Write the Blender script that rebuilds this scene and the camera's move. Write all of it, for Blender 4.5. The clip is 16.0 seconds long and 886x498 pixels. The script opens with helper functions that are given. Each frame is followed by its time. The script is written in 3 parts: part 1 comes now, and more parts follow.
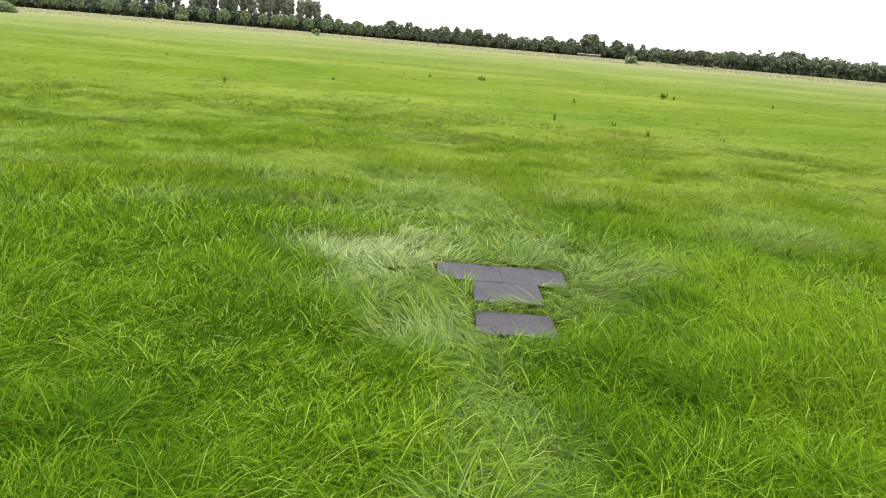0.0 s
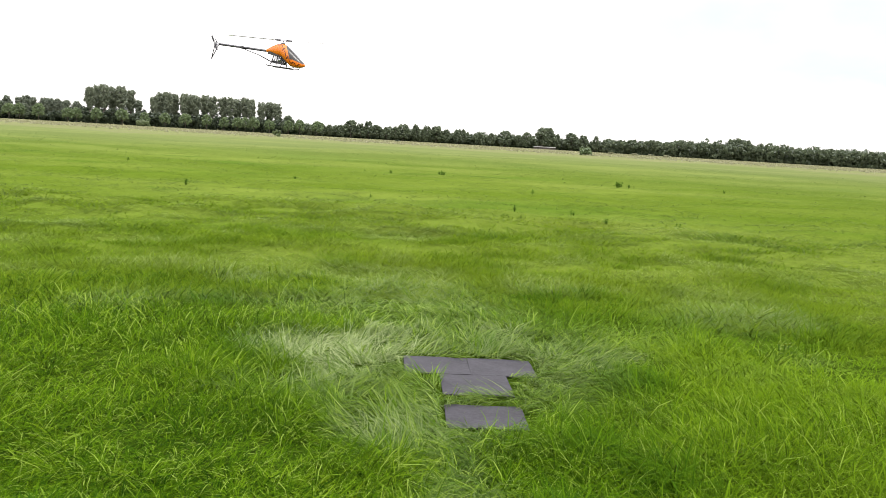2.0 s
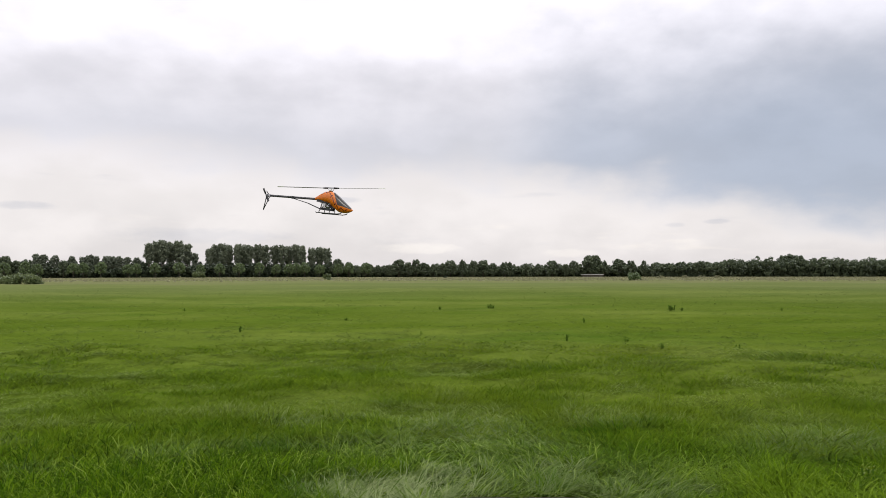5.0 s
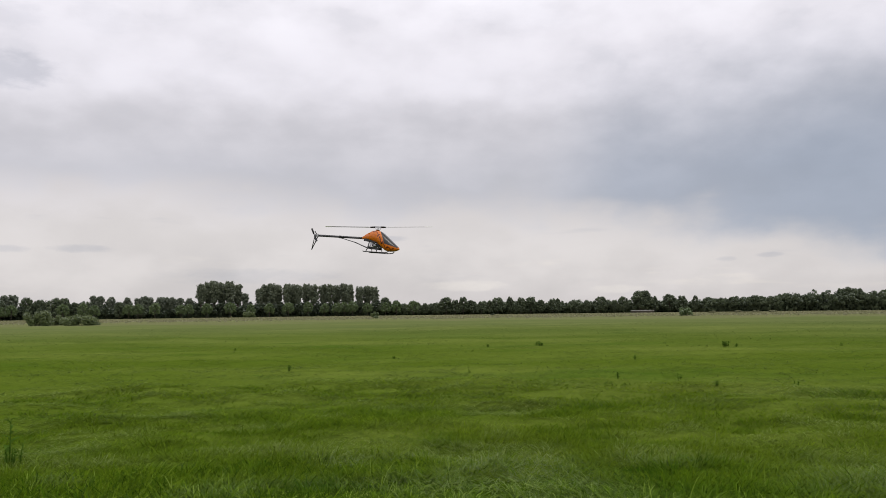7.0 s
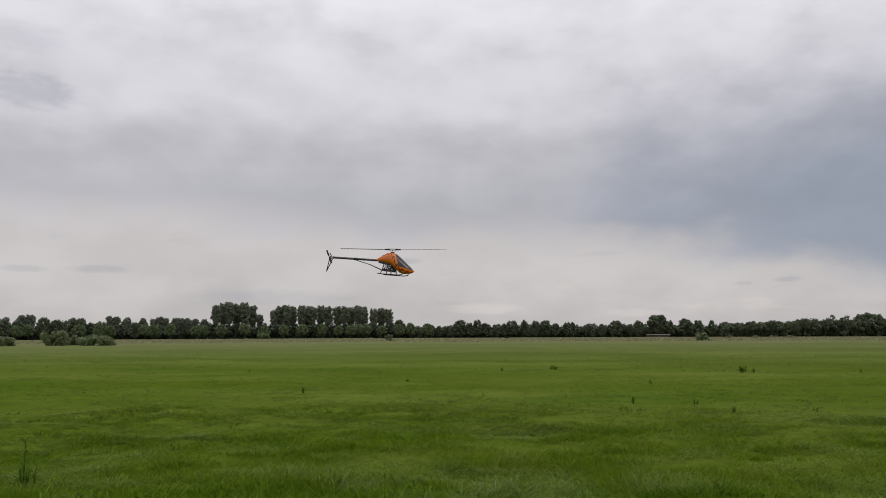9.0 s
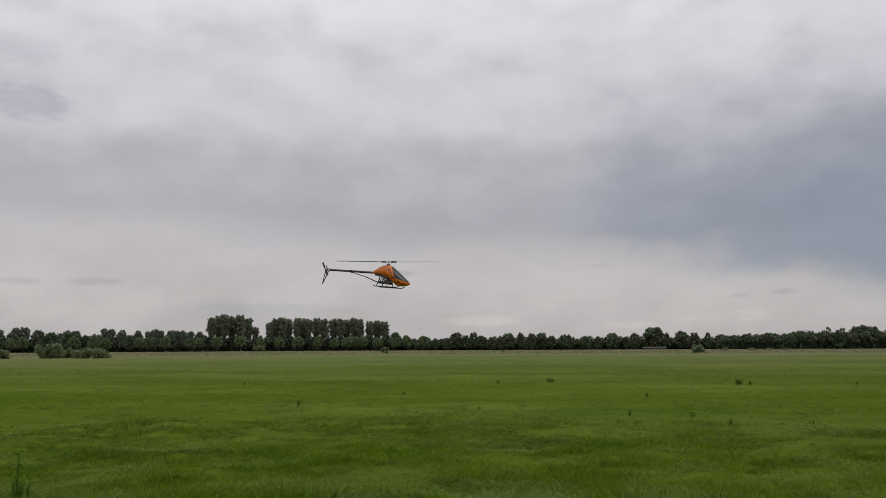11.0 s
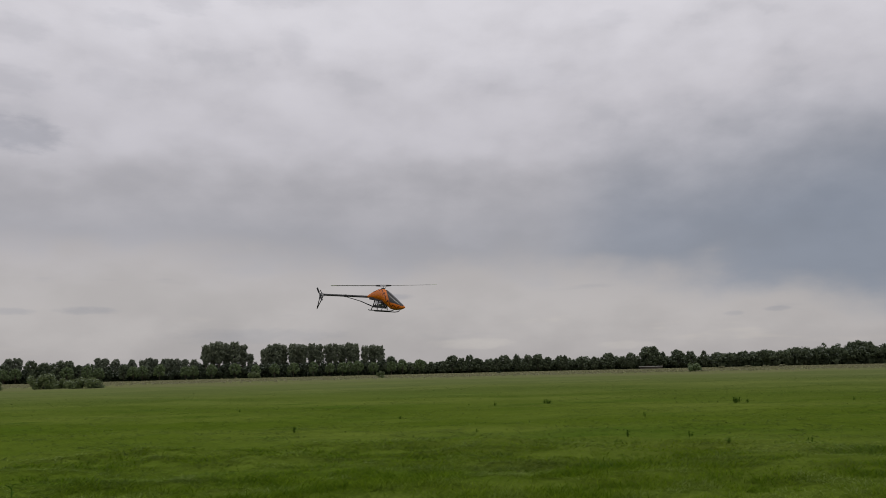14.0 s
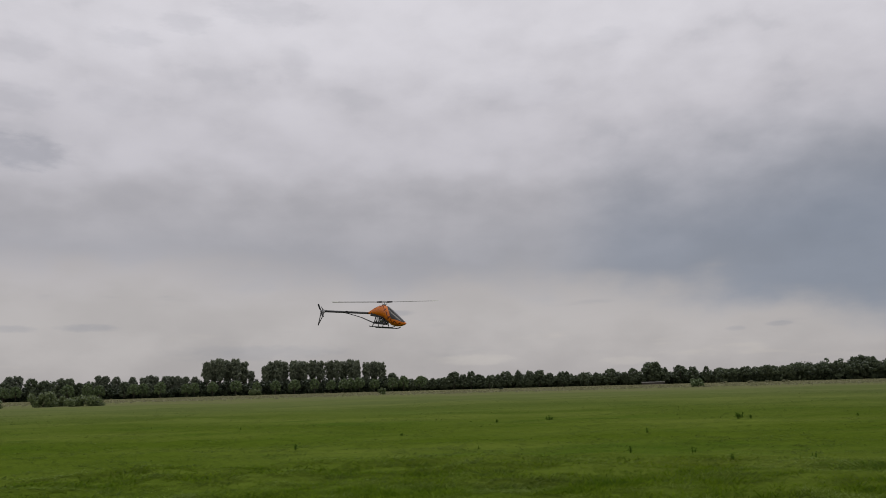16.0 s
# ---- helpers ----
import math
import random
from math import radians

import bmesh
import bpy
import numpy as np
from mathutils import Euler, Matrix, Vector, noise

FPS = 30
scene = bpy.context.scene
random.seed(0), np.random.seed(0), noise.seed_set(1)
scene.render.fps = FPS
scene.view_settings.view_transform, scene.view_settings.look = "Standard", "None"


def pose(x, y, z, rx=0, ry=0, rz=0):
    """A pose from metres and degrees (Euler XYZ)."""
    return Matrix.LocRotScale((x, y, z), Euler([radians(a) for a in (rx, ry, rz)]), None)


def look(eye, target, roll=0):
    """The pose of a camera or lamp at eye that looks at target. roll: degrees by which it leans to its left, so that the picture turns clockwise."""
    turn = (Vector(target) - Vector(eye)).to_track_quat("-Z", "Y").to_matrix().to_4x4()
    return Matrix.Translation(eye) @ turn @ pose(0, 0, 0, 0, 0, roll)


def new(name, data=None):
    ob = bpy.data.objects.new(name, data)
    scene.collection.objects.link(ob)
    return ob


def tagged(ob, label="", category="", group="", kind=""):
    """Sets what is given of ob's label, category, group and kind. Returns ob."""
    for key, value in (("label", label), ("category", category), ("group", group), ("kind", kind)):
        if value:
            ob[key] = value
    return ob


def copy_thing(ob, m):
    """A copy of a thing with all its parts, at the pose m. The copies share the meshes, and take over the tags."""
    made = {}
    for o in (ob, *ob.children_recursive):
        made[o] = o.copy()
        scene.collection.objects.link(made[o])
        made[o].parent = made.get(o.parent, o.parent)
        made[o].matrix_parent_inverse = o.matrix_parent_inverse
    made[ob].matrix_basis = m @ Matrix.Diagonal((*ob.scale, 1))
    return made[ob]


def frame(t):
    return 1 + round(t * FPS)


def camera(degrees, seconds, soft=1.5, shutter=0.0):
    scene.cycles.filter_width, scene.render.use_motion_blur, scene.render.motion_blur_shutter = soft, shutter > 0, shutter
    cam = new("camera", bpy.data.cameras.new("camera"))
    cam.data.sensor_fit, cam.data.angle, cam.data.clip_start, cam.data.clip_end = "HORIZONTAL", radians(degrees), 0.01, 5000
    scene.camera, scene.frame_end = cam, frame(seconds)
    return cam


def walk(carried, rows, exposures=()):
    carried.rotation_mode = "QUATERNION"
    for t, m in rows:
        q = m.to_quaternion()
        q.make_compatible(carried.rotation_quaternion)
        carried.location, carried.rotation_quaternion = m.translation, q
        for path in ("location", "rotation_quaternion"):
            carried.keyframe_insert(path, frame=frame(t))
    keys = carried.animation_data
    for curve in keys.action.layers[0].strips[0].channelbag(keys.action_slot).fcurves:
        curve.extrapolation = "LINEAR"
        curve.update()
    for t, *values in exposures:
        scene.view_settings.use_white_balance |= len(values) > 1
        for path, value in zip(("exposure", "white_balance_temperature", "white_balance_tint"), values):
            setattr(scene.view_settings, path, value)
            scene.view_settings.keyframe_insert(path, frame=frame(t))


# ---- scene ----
cam = camera(59.2, 16.0, 0.9)

# the viewer stands in the field and only turns the head: height of the eye, then pitch, lean and heading in degrees
EYE = 1.75
HEAD = [
    (0.0, -14.97, -4.86, -0.06), (0.5, -12.66, -4.23, -1.33), (1.0, -10.53, -3.87, -1.64), (1.5, -8.92, -3.46, -2.64),
    (2.0, -7.94, -3.3, -3.02), (2.5, -6.53, -3.29, -3.12), (3.0, -5.08, -2.76, -3.02), (3.5, -3.07, -1.92, -1.91),
    (4.0, -0.69, -1.03, -0.87), (6.5, 3.5, 0.78, 2.56), (7.0, 4.61, 0.7, 3.9), (7.5, 5.35, 0.86, 4.51),
    (8.0, 5.82, 0.45, 5.02), (8.5, 6.21, 0.27, 5.16), (9.0, 6.28, 0.26, 4.93), (9.5, 6.63, 0.52, 4.81),
    (12.0, 8.29, 0.02, 4.66), (12.5, 9.06, -0.43, 6.33), (13.0, 8.66, -0.02, 7.99), (13.5, 8.55, 0.96, 4.85),
    (14.0, 8.85, 1.36, 4.36), (14.5, 9.04, 1.5, 4.39), (15.0, 8.94, 1.79, 4.33), (15.5, 9.15, 1.42, 4.89),
    (16.0, 10.03, 1.56, 4.47)]
STOPS = [(0.0, 2.1), (1.0, 2.03), (2.0, 1.83), (3.0, 1.47), (4.0, 1.01), (6.5, 0.52), (7.0, 0.42), (8.0, 0.24), (9.0, 0.12), (9.5, 0.06), (12.0, -0.12), (12.6, -0.19), (16.0, -0.21)]
walk(cam, [(t, pose(0, 0, EYE, 90 + p, l, h)) for t, p, l, h in HEAD], STOPS)

# ---------------------------------------------------------------- sky and sun
SUN_ELEVATION, SUN_AZIMUTH = radians(48), radians(150)


def nodes_of(tree):
    """Short ways to make nodes and links in one node tree."""
    def make(kind, **inputs):
        n = tree.nodes.new(kind)
        for key, value in inputs.items():
            if key[0] == "_":
                key = int(key[1:])
            else:
                key = key.replace("_", " ")
            if isinstance(value, bpy.types.NodeSocket):
                tree.links.new(value, n.inputs[key])
            else:
                n.inputs[key].default_value = value
        return n

    def calc(op, a, b=0.0, c=0.0):
        n = tree.nodes.new("ShaderNodeMath")
        n.operation = op
        for i, value in enumerate((a, b, c)):
            if isinstance(value, bpy.types.NodeSocket):
                tree.links.new(value, n.inputs[i])
            else:
                n.inputs[i].default_value = value
        return n.outputs[0]

    def ramp(fac, *stops, smooth=True):
        n = tree.nodes.new("ShaderNodeValToRGB")
        n.color_ramp.interpolation = "EASE" if smooth else "LINEAR"
        for i, (at, value) in enumerate(stops):
            e = n.color_ramp.elements[i] if i < 2 else n.color_ramp.elements.new(at)
            e.position = at
            e.color = (*value, 1) if isinstance(value, tuple) else (value, value, value, 1)
        tree.links.new(fac, n.inputs[0])
        return n.outputs[0]

    def mix(fac, a, b, blend="MIX"):
        n = tree.nodes.new("ShaderNodeMix")
        n.data_type, n.blend_type = "RGBA", blend
        for i, value in ((0, fac), (6, a), (7, b)):
            if isinstance(value, bpy.types.NodeSocket):
                tree.links.new(value, n.inputs[i])
            else:
                n.inputs[i].default_value = (*value, 1) if isinstance(value, tuple) else value
        return n.outputs[2]
    return make, calc, ramp, mix


def overcast_sky():
    world = bpy.data.worlds.new("overcast_sky")
    scene.world = world
    world.use_nodes = True
    tree = world.node_tree
    tree.nodes.clear()
    make, calc, ramp, mix = nodes_of(tree)
    co = make("ShaderNodeTexCoord").outputs["Generated"]
    sep = make("ShaderNodeSeparateXYZ", _0=co)
    elev = calc("MULTIPLY", calc("ARCSINE", sep.outputs[2]), 180 / math.pi)
    azim = calc("MULTIPLY", calc("ARCTAN2", sep.outputs[0], sep.outputs[1]), 180 / math.pi)
    # clouds lie in flat layers: look them up by heading and by height, drawn out sideways
    flat = make("ShaderNodeCombineXYZ", _0=calc("MULTIPLY", azim, 0.05), _1=calc("MULTIPLY", elev, 0.09), _2=2.3).outputs[0]
    big = make("ShaderNodeTexNoise", Vector=flat, Scale=1.1, Detail=3.0, Roughness=0.45).outputs[0]
    fine = make("ShaderNodeTexNoise", Vector=flat, Scale=3.4, Detail=5.0, Roughness=0.5).outputs[0]
    thin = make("ShaderNodeCombineXYZ", _0=calc("MULTIPLY", azim, 0.11), _1=calc("MULTIPLY", elev, 0.62), _2=7.7).outputs[0]
    wisp = make("ShaderNodeTexNoise", Vector=thin, Scale=1.5, Detail=3.0, Roughness=0.5).outputs[0]
    high = calc("ADD", elev, calc("MULTIPLY", calc("SUBTRACT", big, 0.5), 5.0))
    high = calc("ADD", high, calc("MULTIPLY", calc("SUBTRACT", fine, 0.5), 5.0))
    # a lower deck of grey cloud, flat below, that thickens towards the east
    east = ramp(calc("MULTIPLY_ADD", azim, 1 / 70, 0.5), (0.0, 0.0), (0.53, 0.1), (0.65, 0.78), (0.85, 1.0))
    foot = calc("SUBTRACT", high, calc("MULTIPLY_ADD", azim, -0.06, 7.7))
    foot = calc("ADD", foot, calc("MULTIPLY", ramp(calc("MULTIPLY_ADD", azim, 1 / 70, 0.5), (0.7, 0.0), (0.9, 1.0)), 1.6))
    lower = ramp(calc("MULTIPLY_ADD", foot, 1 / 8, 0.5), (0.22, 0.0), (0.62, 1.0))
    roof = calc("SUBTRACT", high, calc("MULTIPLY_ADD", east, 2.0, 12.4))
    upper = ramp(calc("MULTIPLY_ADD", roof, 1 / 16, 0.5), (0.15, 1.0), (0.9, 0.0))
    deck = calc("MULTIPLY", calc("MULTIPLY", lower, upper), calc("MULTIPLY_ADD", east, 0.55, 0.37))
    clear = ramp(calc("MULTIPLY", high, 1 / 90), (0.0, (0.485, 0.46, 0.462)), (0.05, (0.55, 0.52, 0.515)), (0.12, (0.545, 0.52, 0.54)), (0.2, (0.655, 0.635, 0.68)), (0.3, (0.79, 0.77, 0.82)), (0.5, (0.84, 0.825, 0.87)), (1.0, (0.9, 0.9, 0.92)))
    grey = mix(deck, clear, (0.258, 0.292, 0.36))
    ragged = ramp(fine, (0.3, 0.12), (0.42, 0.0))
    grey = mix(calc("MULTIPLY", ragged, ramp(calc("MULTIPLY", elev, 1 / 40), (0.3, 0.0), (0.45, 1.0))), grey, (0.36, 0.38, 0.43))
    shred = calc("MULTIPLY", ramp(wisp, (0.62, 0.0), (0.8, 0.25)), ramp(calc("MULTIPLY", elev, 1 / 20), (0.06, 0.0), (0.15, 1.0), (0.36, 1.0), (0.5, 0.0)))
    grey = mix(shred, grey, (0.34, 0.35, 0.39))
    puff = calc("MULTIPLY", ramp(wisp, (0.26, 0.3), (0.4, 0.0)), ramp(calc("MULTIPLY", elev, 1 / 20), (0.05, 0.0), (0.09, 1.0), (0.16, 1.0), (0.24, 0.0)))
    grey = mix(puff, grey, (0.66, 0.61, 0.56))
    # small loose clouds: heading, height, half-width and half-height in degrees, strength
    frayed = make("ShaderNodeCombineXYZ", _0=calc("MULTIPLY", azim, 0.4), _1=calc("MULTIPLY", elev, 1.1), _2=3.1).outputs[0]
    warp = calc("MULTIPLY", calc("SUBTRACT", make("ShaderNodeTexNoise", Vector=frayed, Scale=1.6, Detail=4.0, Roughness=0.6).outputs[0], 0.5), 4.5)

    def loose(rows):
        total = None
        for a, e, ra, re, k in rows:
            u = calc("MULTIPLY", calc("SUBTRACT", azim, a), 1 / ra)
            w = calc("MULTIPLY", calc("SUBTRACT", elev, e), 1 / re)
            d = calc("ADD", calc("ADD", calc("MULTIPLY", u, u), calc("MULTIPLY", w, w)), warp)
            one = calc("MULTIPLY", ramp(calc("MULTIPLY", d, 0.35), (0.0, 0.8), (1.0, 0.0)), k)
            total = calc("MAXIMUM", total, one) if total else one
        return total

    dim = loose([(-33.5, 15.9, 2.2, 0.9, 0.5), (-27.0, 23.9, 1.6, 0.5, 0.18), (-33.8, 22.4, 1.4, 0.7, 0.16), (-23.2, 25.4, 1.5, 0.5, 0.18), (-15.1, 23.5, 0.9, 0.9, 0.12), (-17.2, 26.8, 3.0, 0.8, 0.18),
                 (-27.9, 19.8, 1.6, 0.8, 0.1), (-33.9, 19.2, 1.8, 0.7, 0.2), (1.6, 21.0, 3.5, 0.9, 0.1), (9.1, 24.4, 1.2, 0.5, 0.12), (-28.8, 4.5, 1.4, 0.2, 0.4), (-8.0, 5.4, 1.1, 0.16, 0.4),
                 (-17.5, 2.7, 4.2, 0.4, 0.3), (19.0, 3.6, 0.6, 0.13, 0.4), (16.2, 3.4, 0.5, 0.13, 0.35), (-33.3, 4.4, 1.0, 0.18, 0.35)])
    grey = mix(dim, grey, (0.3, 0.315, 0.37))
    glint = loose([(-2.1, 1.9, 2.1, 0.28, 0.5), (8.7, 1.5, 1.4, 0.22, 0.4)])
    grey = mix(glint, grey, (0.66, 0.62, 0.58))
    cloud = mix(1.0, grey, ramp(fine, (0.3, 0.96), (0.7, 1.05)), "MULTIPLY")
    sky = make("ShaderNodeTexSky")
    sky.sky_type, sky.sun_disc = "NISHITA", False
    sky.sun_elevation, sky.sun_rotation = SUN_ELEVATION, SUN_AZIMUTH
    blue = make("ShaderNodeBackground", Color=sky.outputs[0], Strength=0.05)
    veil = make("ShaderNodeBackground", Color=cloud, Strength=1.0)
    both = make("ShaderNodeMixShader", _0=0.94, _1=blue.outputs[0], _2=veil.outputs[0])
    make("ShaderNodeOutputWorld", Surface=both.outputs[0])


overcast_sky()
lamp = bpy.data.lights.new("sun", "SUN")
lamp.energy, lamp.angle, lamp.color = 0.8, radians(25), (1.0, 0.96, 0.9)
sun = new("sun", lamp)
sun.matrix_world = look((math.sin(SUN_AZIMUTH) * 50, math.cos(SUN_AZIMUTH) * 50, math.tan(SUN_ELEVATION) * 50), (0, 0, 0))


# ---------------------------------------------------------------- materials
def material(name):
    m = bpy.data.materials.new(name)
    m.use_nodes = True
    m.node_tree.nodes.clear()
    return (m, *nodes_of(m.node_tree))


def leafy(name, dark, mid, light, patch=0.12, see_through=0.3, gloss=0.02, rough=0.45, pale=None, wide=None, ripe_haze=None, lush=None, spark=None, fresh=None):
    """Leaves: colour varies leaf by leaf and over the ground in patches; light comes partly through."""
    m, make, calc, ramp, mix = material(name)
    each = make("ShaderNodeNewGeometry").outputs["Random Per Island"]
    place = make("ShaderNodeNewGeometry").outputs["Position"]
    spread = make("ShaderNodeTexNoise", Vector=place, Scale=patch, Detail=4.0, Roughness=0.6).outputs[0]
    fac = calc("ADD", calc("MULTIPLY", each, 0.75), calc("MULTIPLY", calc("SUBTRACT", spread, 0.5), 0.7))
    color = ramp(fac, (0.08, dark), (0.46, mid), (0.8, light), smooth=False)
    if wide:
        strip = make("ShaderNodeMapping", Vector=place, Scale=(0.035, 0.08, 0.0)).outputs[0]
        far = make("ShaderNodeTexNoise", Vector=strip, Scale=1.0, Detail=4.0, Roughness=0.55).outputs[0]
        color = mix(ramp(far, (0.36, 0.0), (0.7, 0.75)), color, wide)
    if spark:
        color = mix(ramp(each, (0.87, 0.0), (0.99, 0.95)), color, spark)
    if fresh:
        young = make("ShaderNodeAttribute")
        young.attribute_name = "fresh"
        color = mix(young.outputs["Fac"], color, fresh)
    # darker grass: lush patches and tussocks, and hollows with shade put into colour
    if lush:
        tussock_shade = make("ShaderNodeAttribute")
        tussock_shade.attribute_name = "tussock_shade"
        dip = make("ShaderNodeMapping", Vector=place, Scale=(0.07, 0.16, 0.0), Location=(7.0, 3.0, 0.0)).outputs[0]
        rank = make("ShaderNodeTexNoise", Vector=dip, Scale=1.0, Detail=5.0, Roughness=0.6).outputs[0]
        short = make("ShaderNodeMapping", Vector=place, Scale=(0.22, 0.5, 0.0), Location=(2.0, 9.0, 0.0)).outputs[0]
        dash = make("ShaderNodeTexNoise", Vector=short, Scale=1.0, Detail=4.0, Roughness=0.6).outputs[0]
        color = mix(calc("MAXIMUM", calc("MAXIMUM", tussock_shade.outputs["Fac"], ramp(rank, (0.5, 0.0), (0.72, 0.5))), ramp(dash, (0.58, 0.0), (0.72, 0.6))), color, mix(each, lush, mid))
    # grass ripens and pales with distance; haze is put into this colour too
    if ripe_haze:
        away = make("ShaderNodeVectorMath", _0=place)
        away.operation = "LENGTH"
        color = mix(ramp(calc("MULTIPLY", away.outputs["Value"], 1 / 300), (0.08, 0.0), (0.4, 0.55), (0.9, 0.85)), color, ripe_haze)
    # pale undersides of flattened blades; their sheen and lit crests put into colour
    if pale:
        share = make("ShaderNodeAttribute")
        share.attribute_name = "pressed_lit"
        color = mix(share.outputs["Fac"], color, pale)
    body = make("ShaderNodeBsdfDiffuse", Color=color, Roughness=0.8)
    glow = make("ShaderNodeBsdfTranslucent", Color=mix(0.5, color, light))
    leaf = make("ShaderNodeMixShader", _0=see_through, _1=body.outputs[0], _2=glow.outputs[0])
    shine = make("ShaderNodeBsdfGlossy", Color=(0.8, 0.85, 0.8, 1), Roughness=rough)
    fres = make("ShaderNodeFresnel", IOR=1.4)
    out = make("ShaderNodeMixShader", _0=calc("MULTIPLY", fres.outputs[0], gloss * 4), _1=leaf.outputs[0], _2=shine.outputs[0])
    make("ShaderNodeOutputMaterial", Surface=out.outputs[0])
    return m


def solid(name, color, rough=0.5, metal=0.0, grain=30.0, vary=0.25, bump=0.1, coat=0.0):
    m, make, calc, ramp, mix = material(name)
    co = make("ShaderNodeTexCoord").outputs["Object"]
    n = make("ShaderNodeTexNoise", Vector=co, Scale=grain, Detail=6.0, Roughness=0.6).outputs[0]
    n2 = make("ShaderNodeTexNoise", Vector=co, Scale=grain / 9, Detail=3.0).outputs[0]
    both = calc("ADD", calc("MULTIPLY", n, 0.5), calc("MULTIPLY", n2, 0.5))
    lo, hi = tuple(c * (1 - vary) for c in color), tuple(min(1.0, c * (1 + vary)) for c in color)
    s = make("ShaderNodeBsdfPrincipled", Base_Color=ramp(both, (0.3, lo), (0.7, hi)), Metallic=metal, Roughness=rough, Coat_Weight=coat)
    tree = m.node_tree
    if bump:
        b = make("ShaderNodeBump", Height=n, Strength=bump, Distance=0.01)
        tree.links.new(b.outputs[0], s.inputs["Normal"])
    make("ShaderNodeOutputMaterial", Surface=s.outputs[0])
    return m


GRASS = leafy("meadow_grass_blades", (0.011, 0.038, 0.002), (0.061, 0.129, 0.003), (0.171, 0.261, 0.013), patch=0.5, gloss=0.006, rough=0.35, see_through=0.12, pale=(0.275, 0.33, 0.15), wide=(0.114, 0.19, 0.009), lush=(0.021, 0.067, 0.004), spark=(0.228, 0.318, 0.052), fresh=(0.147, 0.242, 0.009))
GRASS_MID = leafy("meadow_grass_tops", (0.053, 0.103, 0.004), (0.102, 0.173, 0.007), (0.163, 0.245, 0.017), patch=0.4, gloss=0.004, rough=0.4, see_through=0.36, pale=(0.257, 0.318, 0.104), wide=(0.152, 0.207, 0.015), lush=(0.03, 0.081, 0.005), fresh=(0.171, 0.257, 0.015))
GRASS_FAR = leafy("distant_meadow_grass", (0.087, 0.139, 0.02), (0.106, 0.159, 0.028), (0.138, 0.19, 0.051), patch=0.35, gloss=0.0, see_through=0.45, wide=(0.15, 0.19, 0.049), ripe_haze=(0.158, 0.173, 0.084), lush=(0.052, 0.1, 0.012))
WEED = leafy("weed_leaves", (0.045, 0.095, 0.012), (0.075, 0.145, 0.018), (0.11, 0.19, 0.03), gloss=0.0)
DOCK = leafy("dock_leaves", (0.1, 0.17, 0.01), (0.15, 0.22, 0.015), (0.22, 0.27, 0.03), gloss=0.01)
REED = leafy("dry_tall_grass", (0.24, 0.245, 0.12), (0.28, 0.275, 0.155), (0.33, 0.32, 0.2), patch=0.03, see_through=0.45)
# poplar and wood leaves: the haze of distance is put into paler colours
POPLAR = leafy("poplar_leaves", (0.115, 0.138, 0.085), (0.18, 0.205, 0.135), (0.25, 0.275, 0.19), patch=0.25, see_through=0.42)
GREY_POPLAR = leafy("grey_poplar_leaves", (0.11, 0.135, 0.09), (0.17, 0.195, 0.135), (0.24, 0.265, 0.19), patch=0.25, see_through=0.42)
ROUND = leafy("round_tree_leaves", (0.09, 0.13, 0.055), (0.145, 0.195, 0.085), (0.2, 0.255, 0.12), patch=0.25, see_through=0.4)
WOOD_LEAVES = leafy("wood_leaves", (0.066, 0.088, 0.05), (0.108, 0.134, 0.076), (0.158, 0.188, 0.108), patch=0.06, see_through=0.35)
# dark leaves: the shade beneath and behind the trees is put into their colour
DARK_SHADE_LEAVES = leafy("dark_shade_leaves", (0.03, 0.04, 0.024), (0.05, 0.066, 0.038), (0.075, 0.095, 0.055), patch=0.08, see_through=0.2)
WILLOW = leafy("willow_leaves", (0.09, 0.12, 0.045), (0.145, 0.185, 0.075), (0.21, 0.25, 0.12), patch=0.3, see_through=0.4)
BARK = solid("bark", (0.10, 0.085, 0.065), rough=0.9, grain=6, vary=0.4, bump=0.5)
RUBBER = solid("rubber_mat", (0.023, 0.021, 0.025), rough=0.85, grain=40, vary=0.4, bump=0.25)
ORANGE = solid("orange_paint", (0.62, 0.155, 0.006), rough=0.32, grain=12, vary=0.06, bump=0.0, coat=0.35)
MARKS = solid("dark_red_marks", (0.10, 0.012, 0.006), rough=0.3, grain=20, vary=0.2, bump=0.0, coat=0.5)
SCREEN = solid("tinted_screen", (0.022, 0.02, 0.017), rough=0.3, grain=20, vary=0.2, bump=0.0, coat=0.25)
CARBON = solid("carbon", (0.022, 0.022, 0.024), rough=0.38, grain=90, vary=0.35, bump=0.05)
BLACK = solid("black_plastic", (0.02, 0.02, 0.02), rough=0.5, grain=50, vary=0.3)
ALLOY = solid("alloy", (0.55, 0.55, 0.57), rough=0.32, metal=1.0, grain=60, vary=0.1, bump=0.03)
BLADE = solid("blade_carbon", (0.035, 0.035, 0.04), rough=0.35, grain=40, vary=0.2, bump=0.02)
TIP = solid("blade_tip_paint", (0.62, 0.68, 0.5), rough=0.4, grain=40, vary=0.1, bump=0.0)
PALE_ROOF = solid("pale_sheet_roof", (0.38, 0.37, 0.35), rough=0.7, grain=2, vary=0.15)
DARK_WALL = solid("dark_boards", (0.06, 0.05, 0.04), rough=0.8, grain=3, vary=0.3)


def soil():
    m, make, calc, ramp, mix = material("meadow_ground")
    place = make("ShaderNodeNewGeometry").outputs["Position"]
    near = make("ShaderNodeTexNoise", Vector=place, Scale=18.0, Detail=8.0, Roughness=0.7).outputs[0]
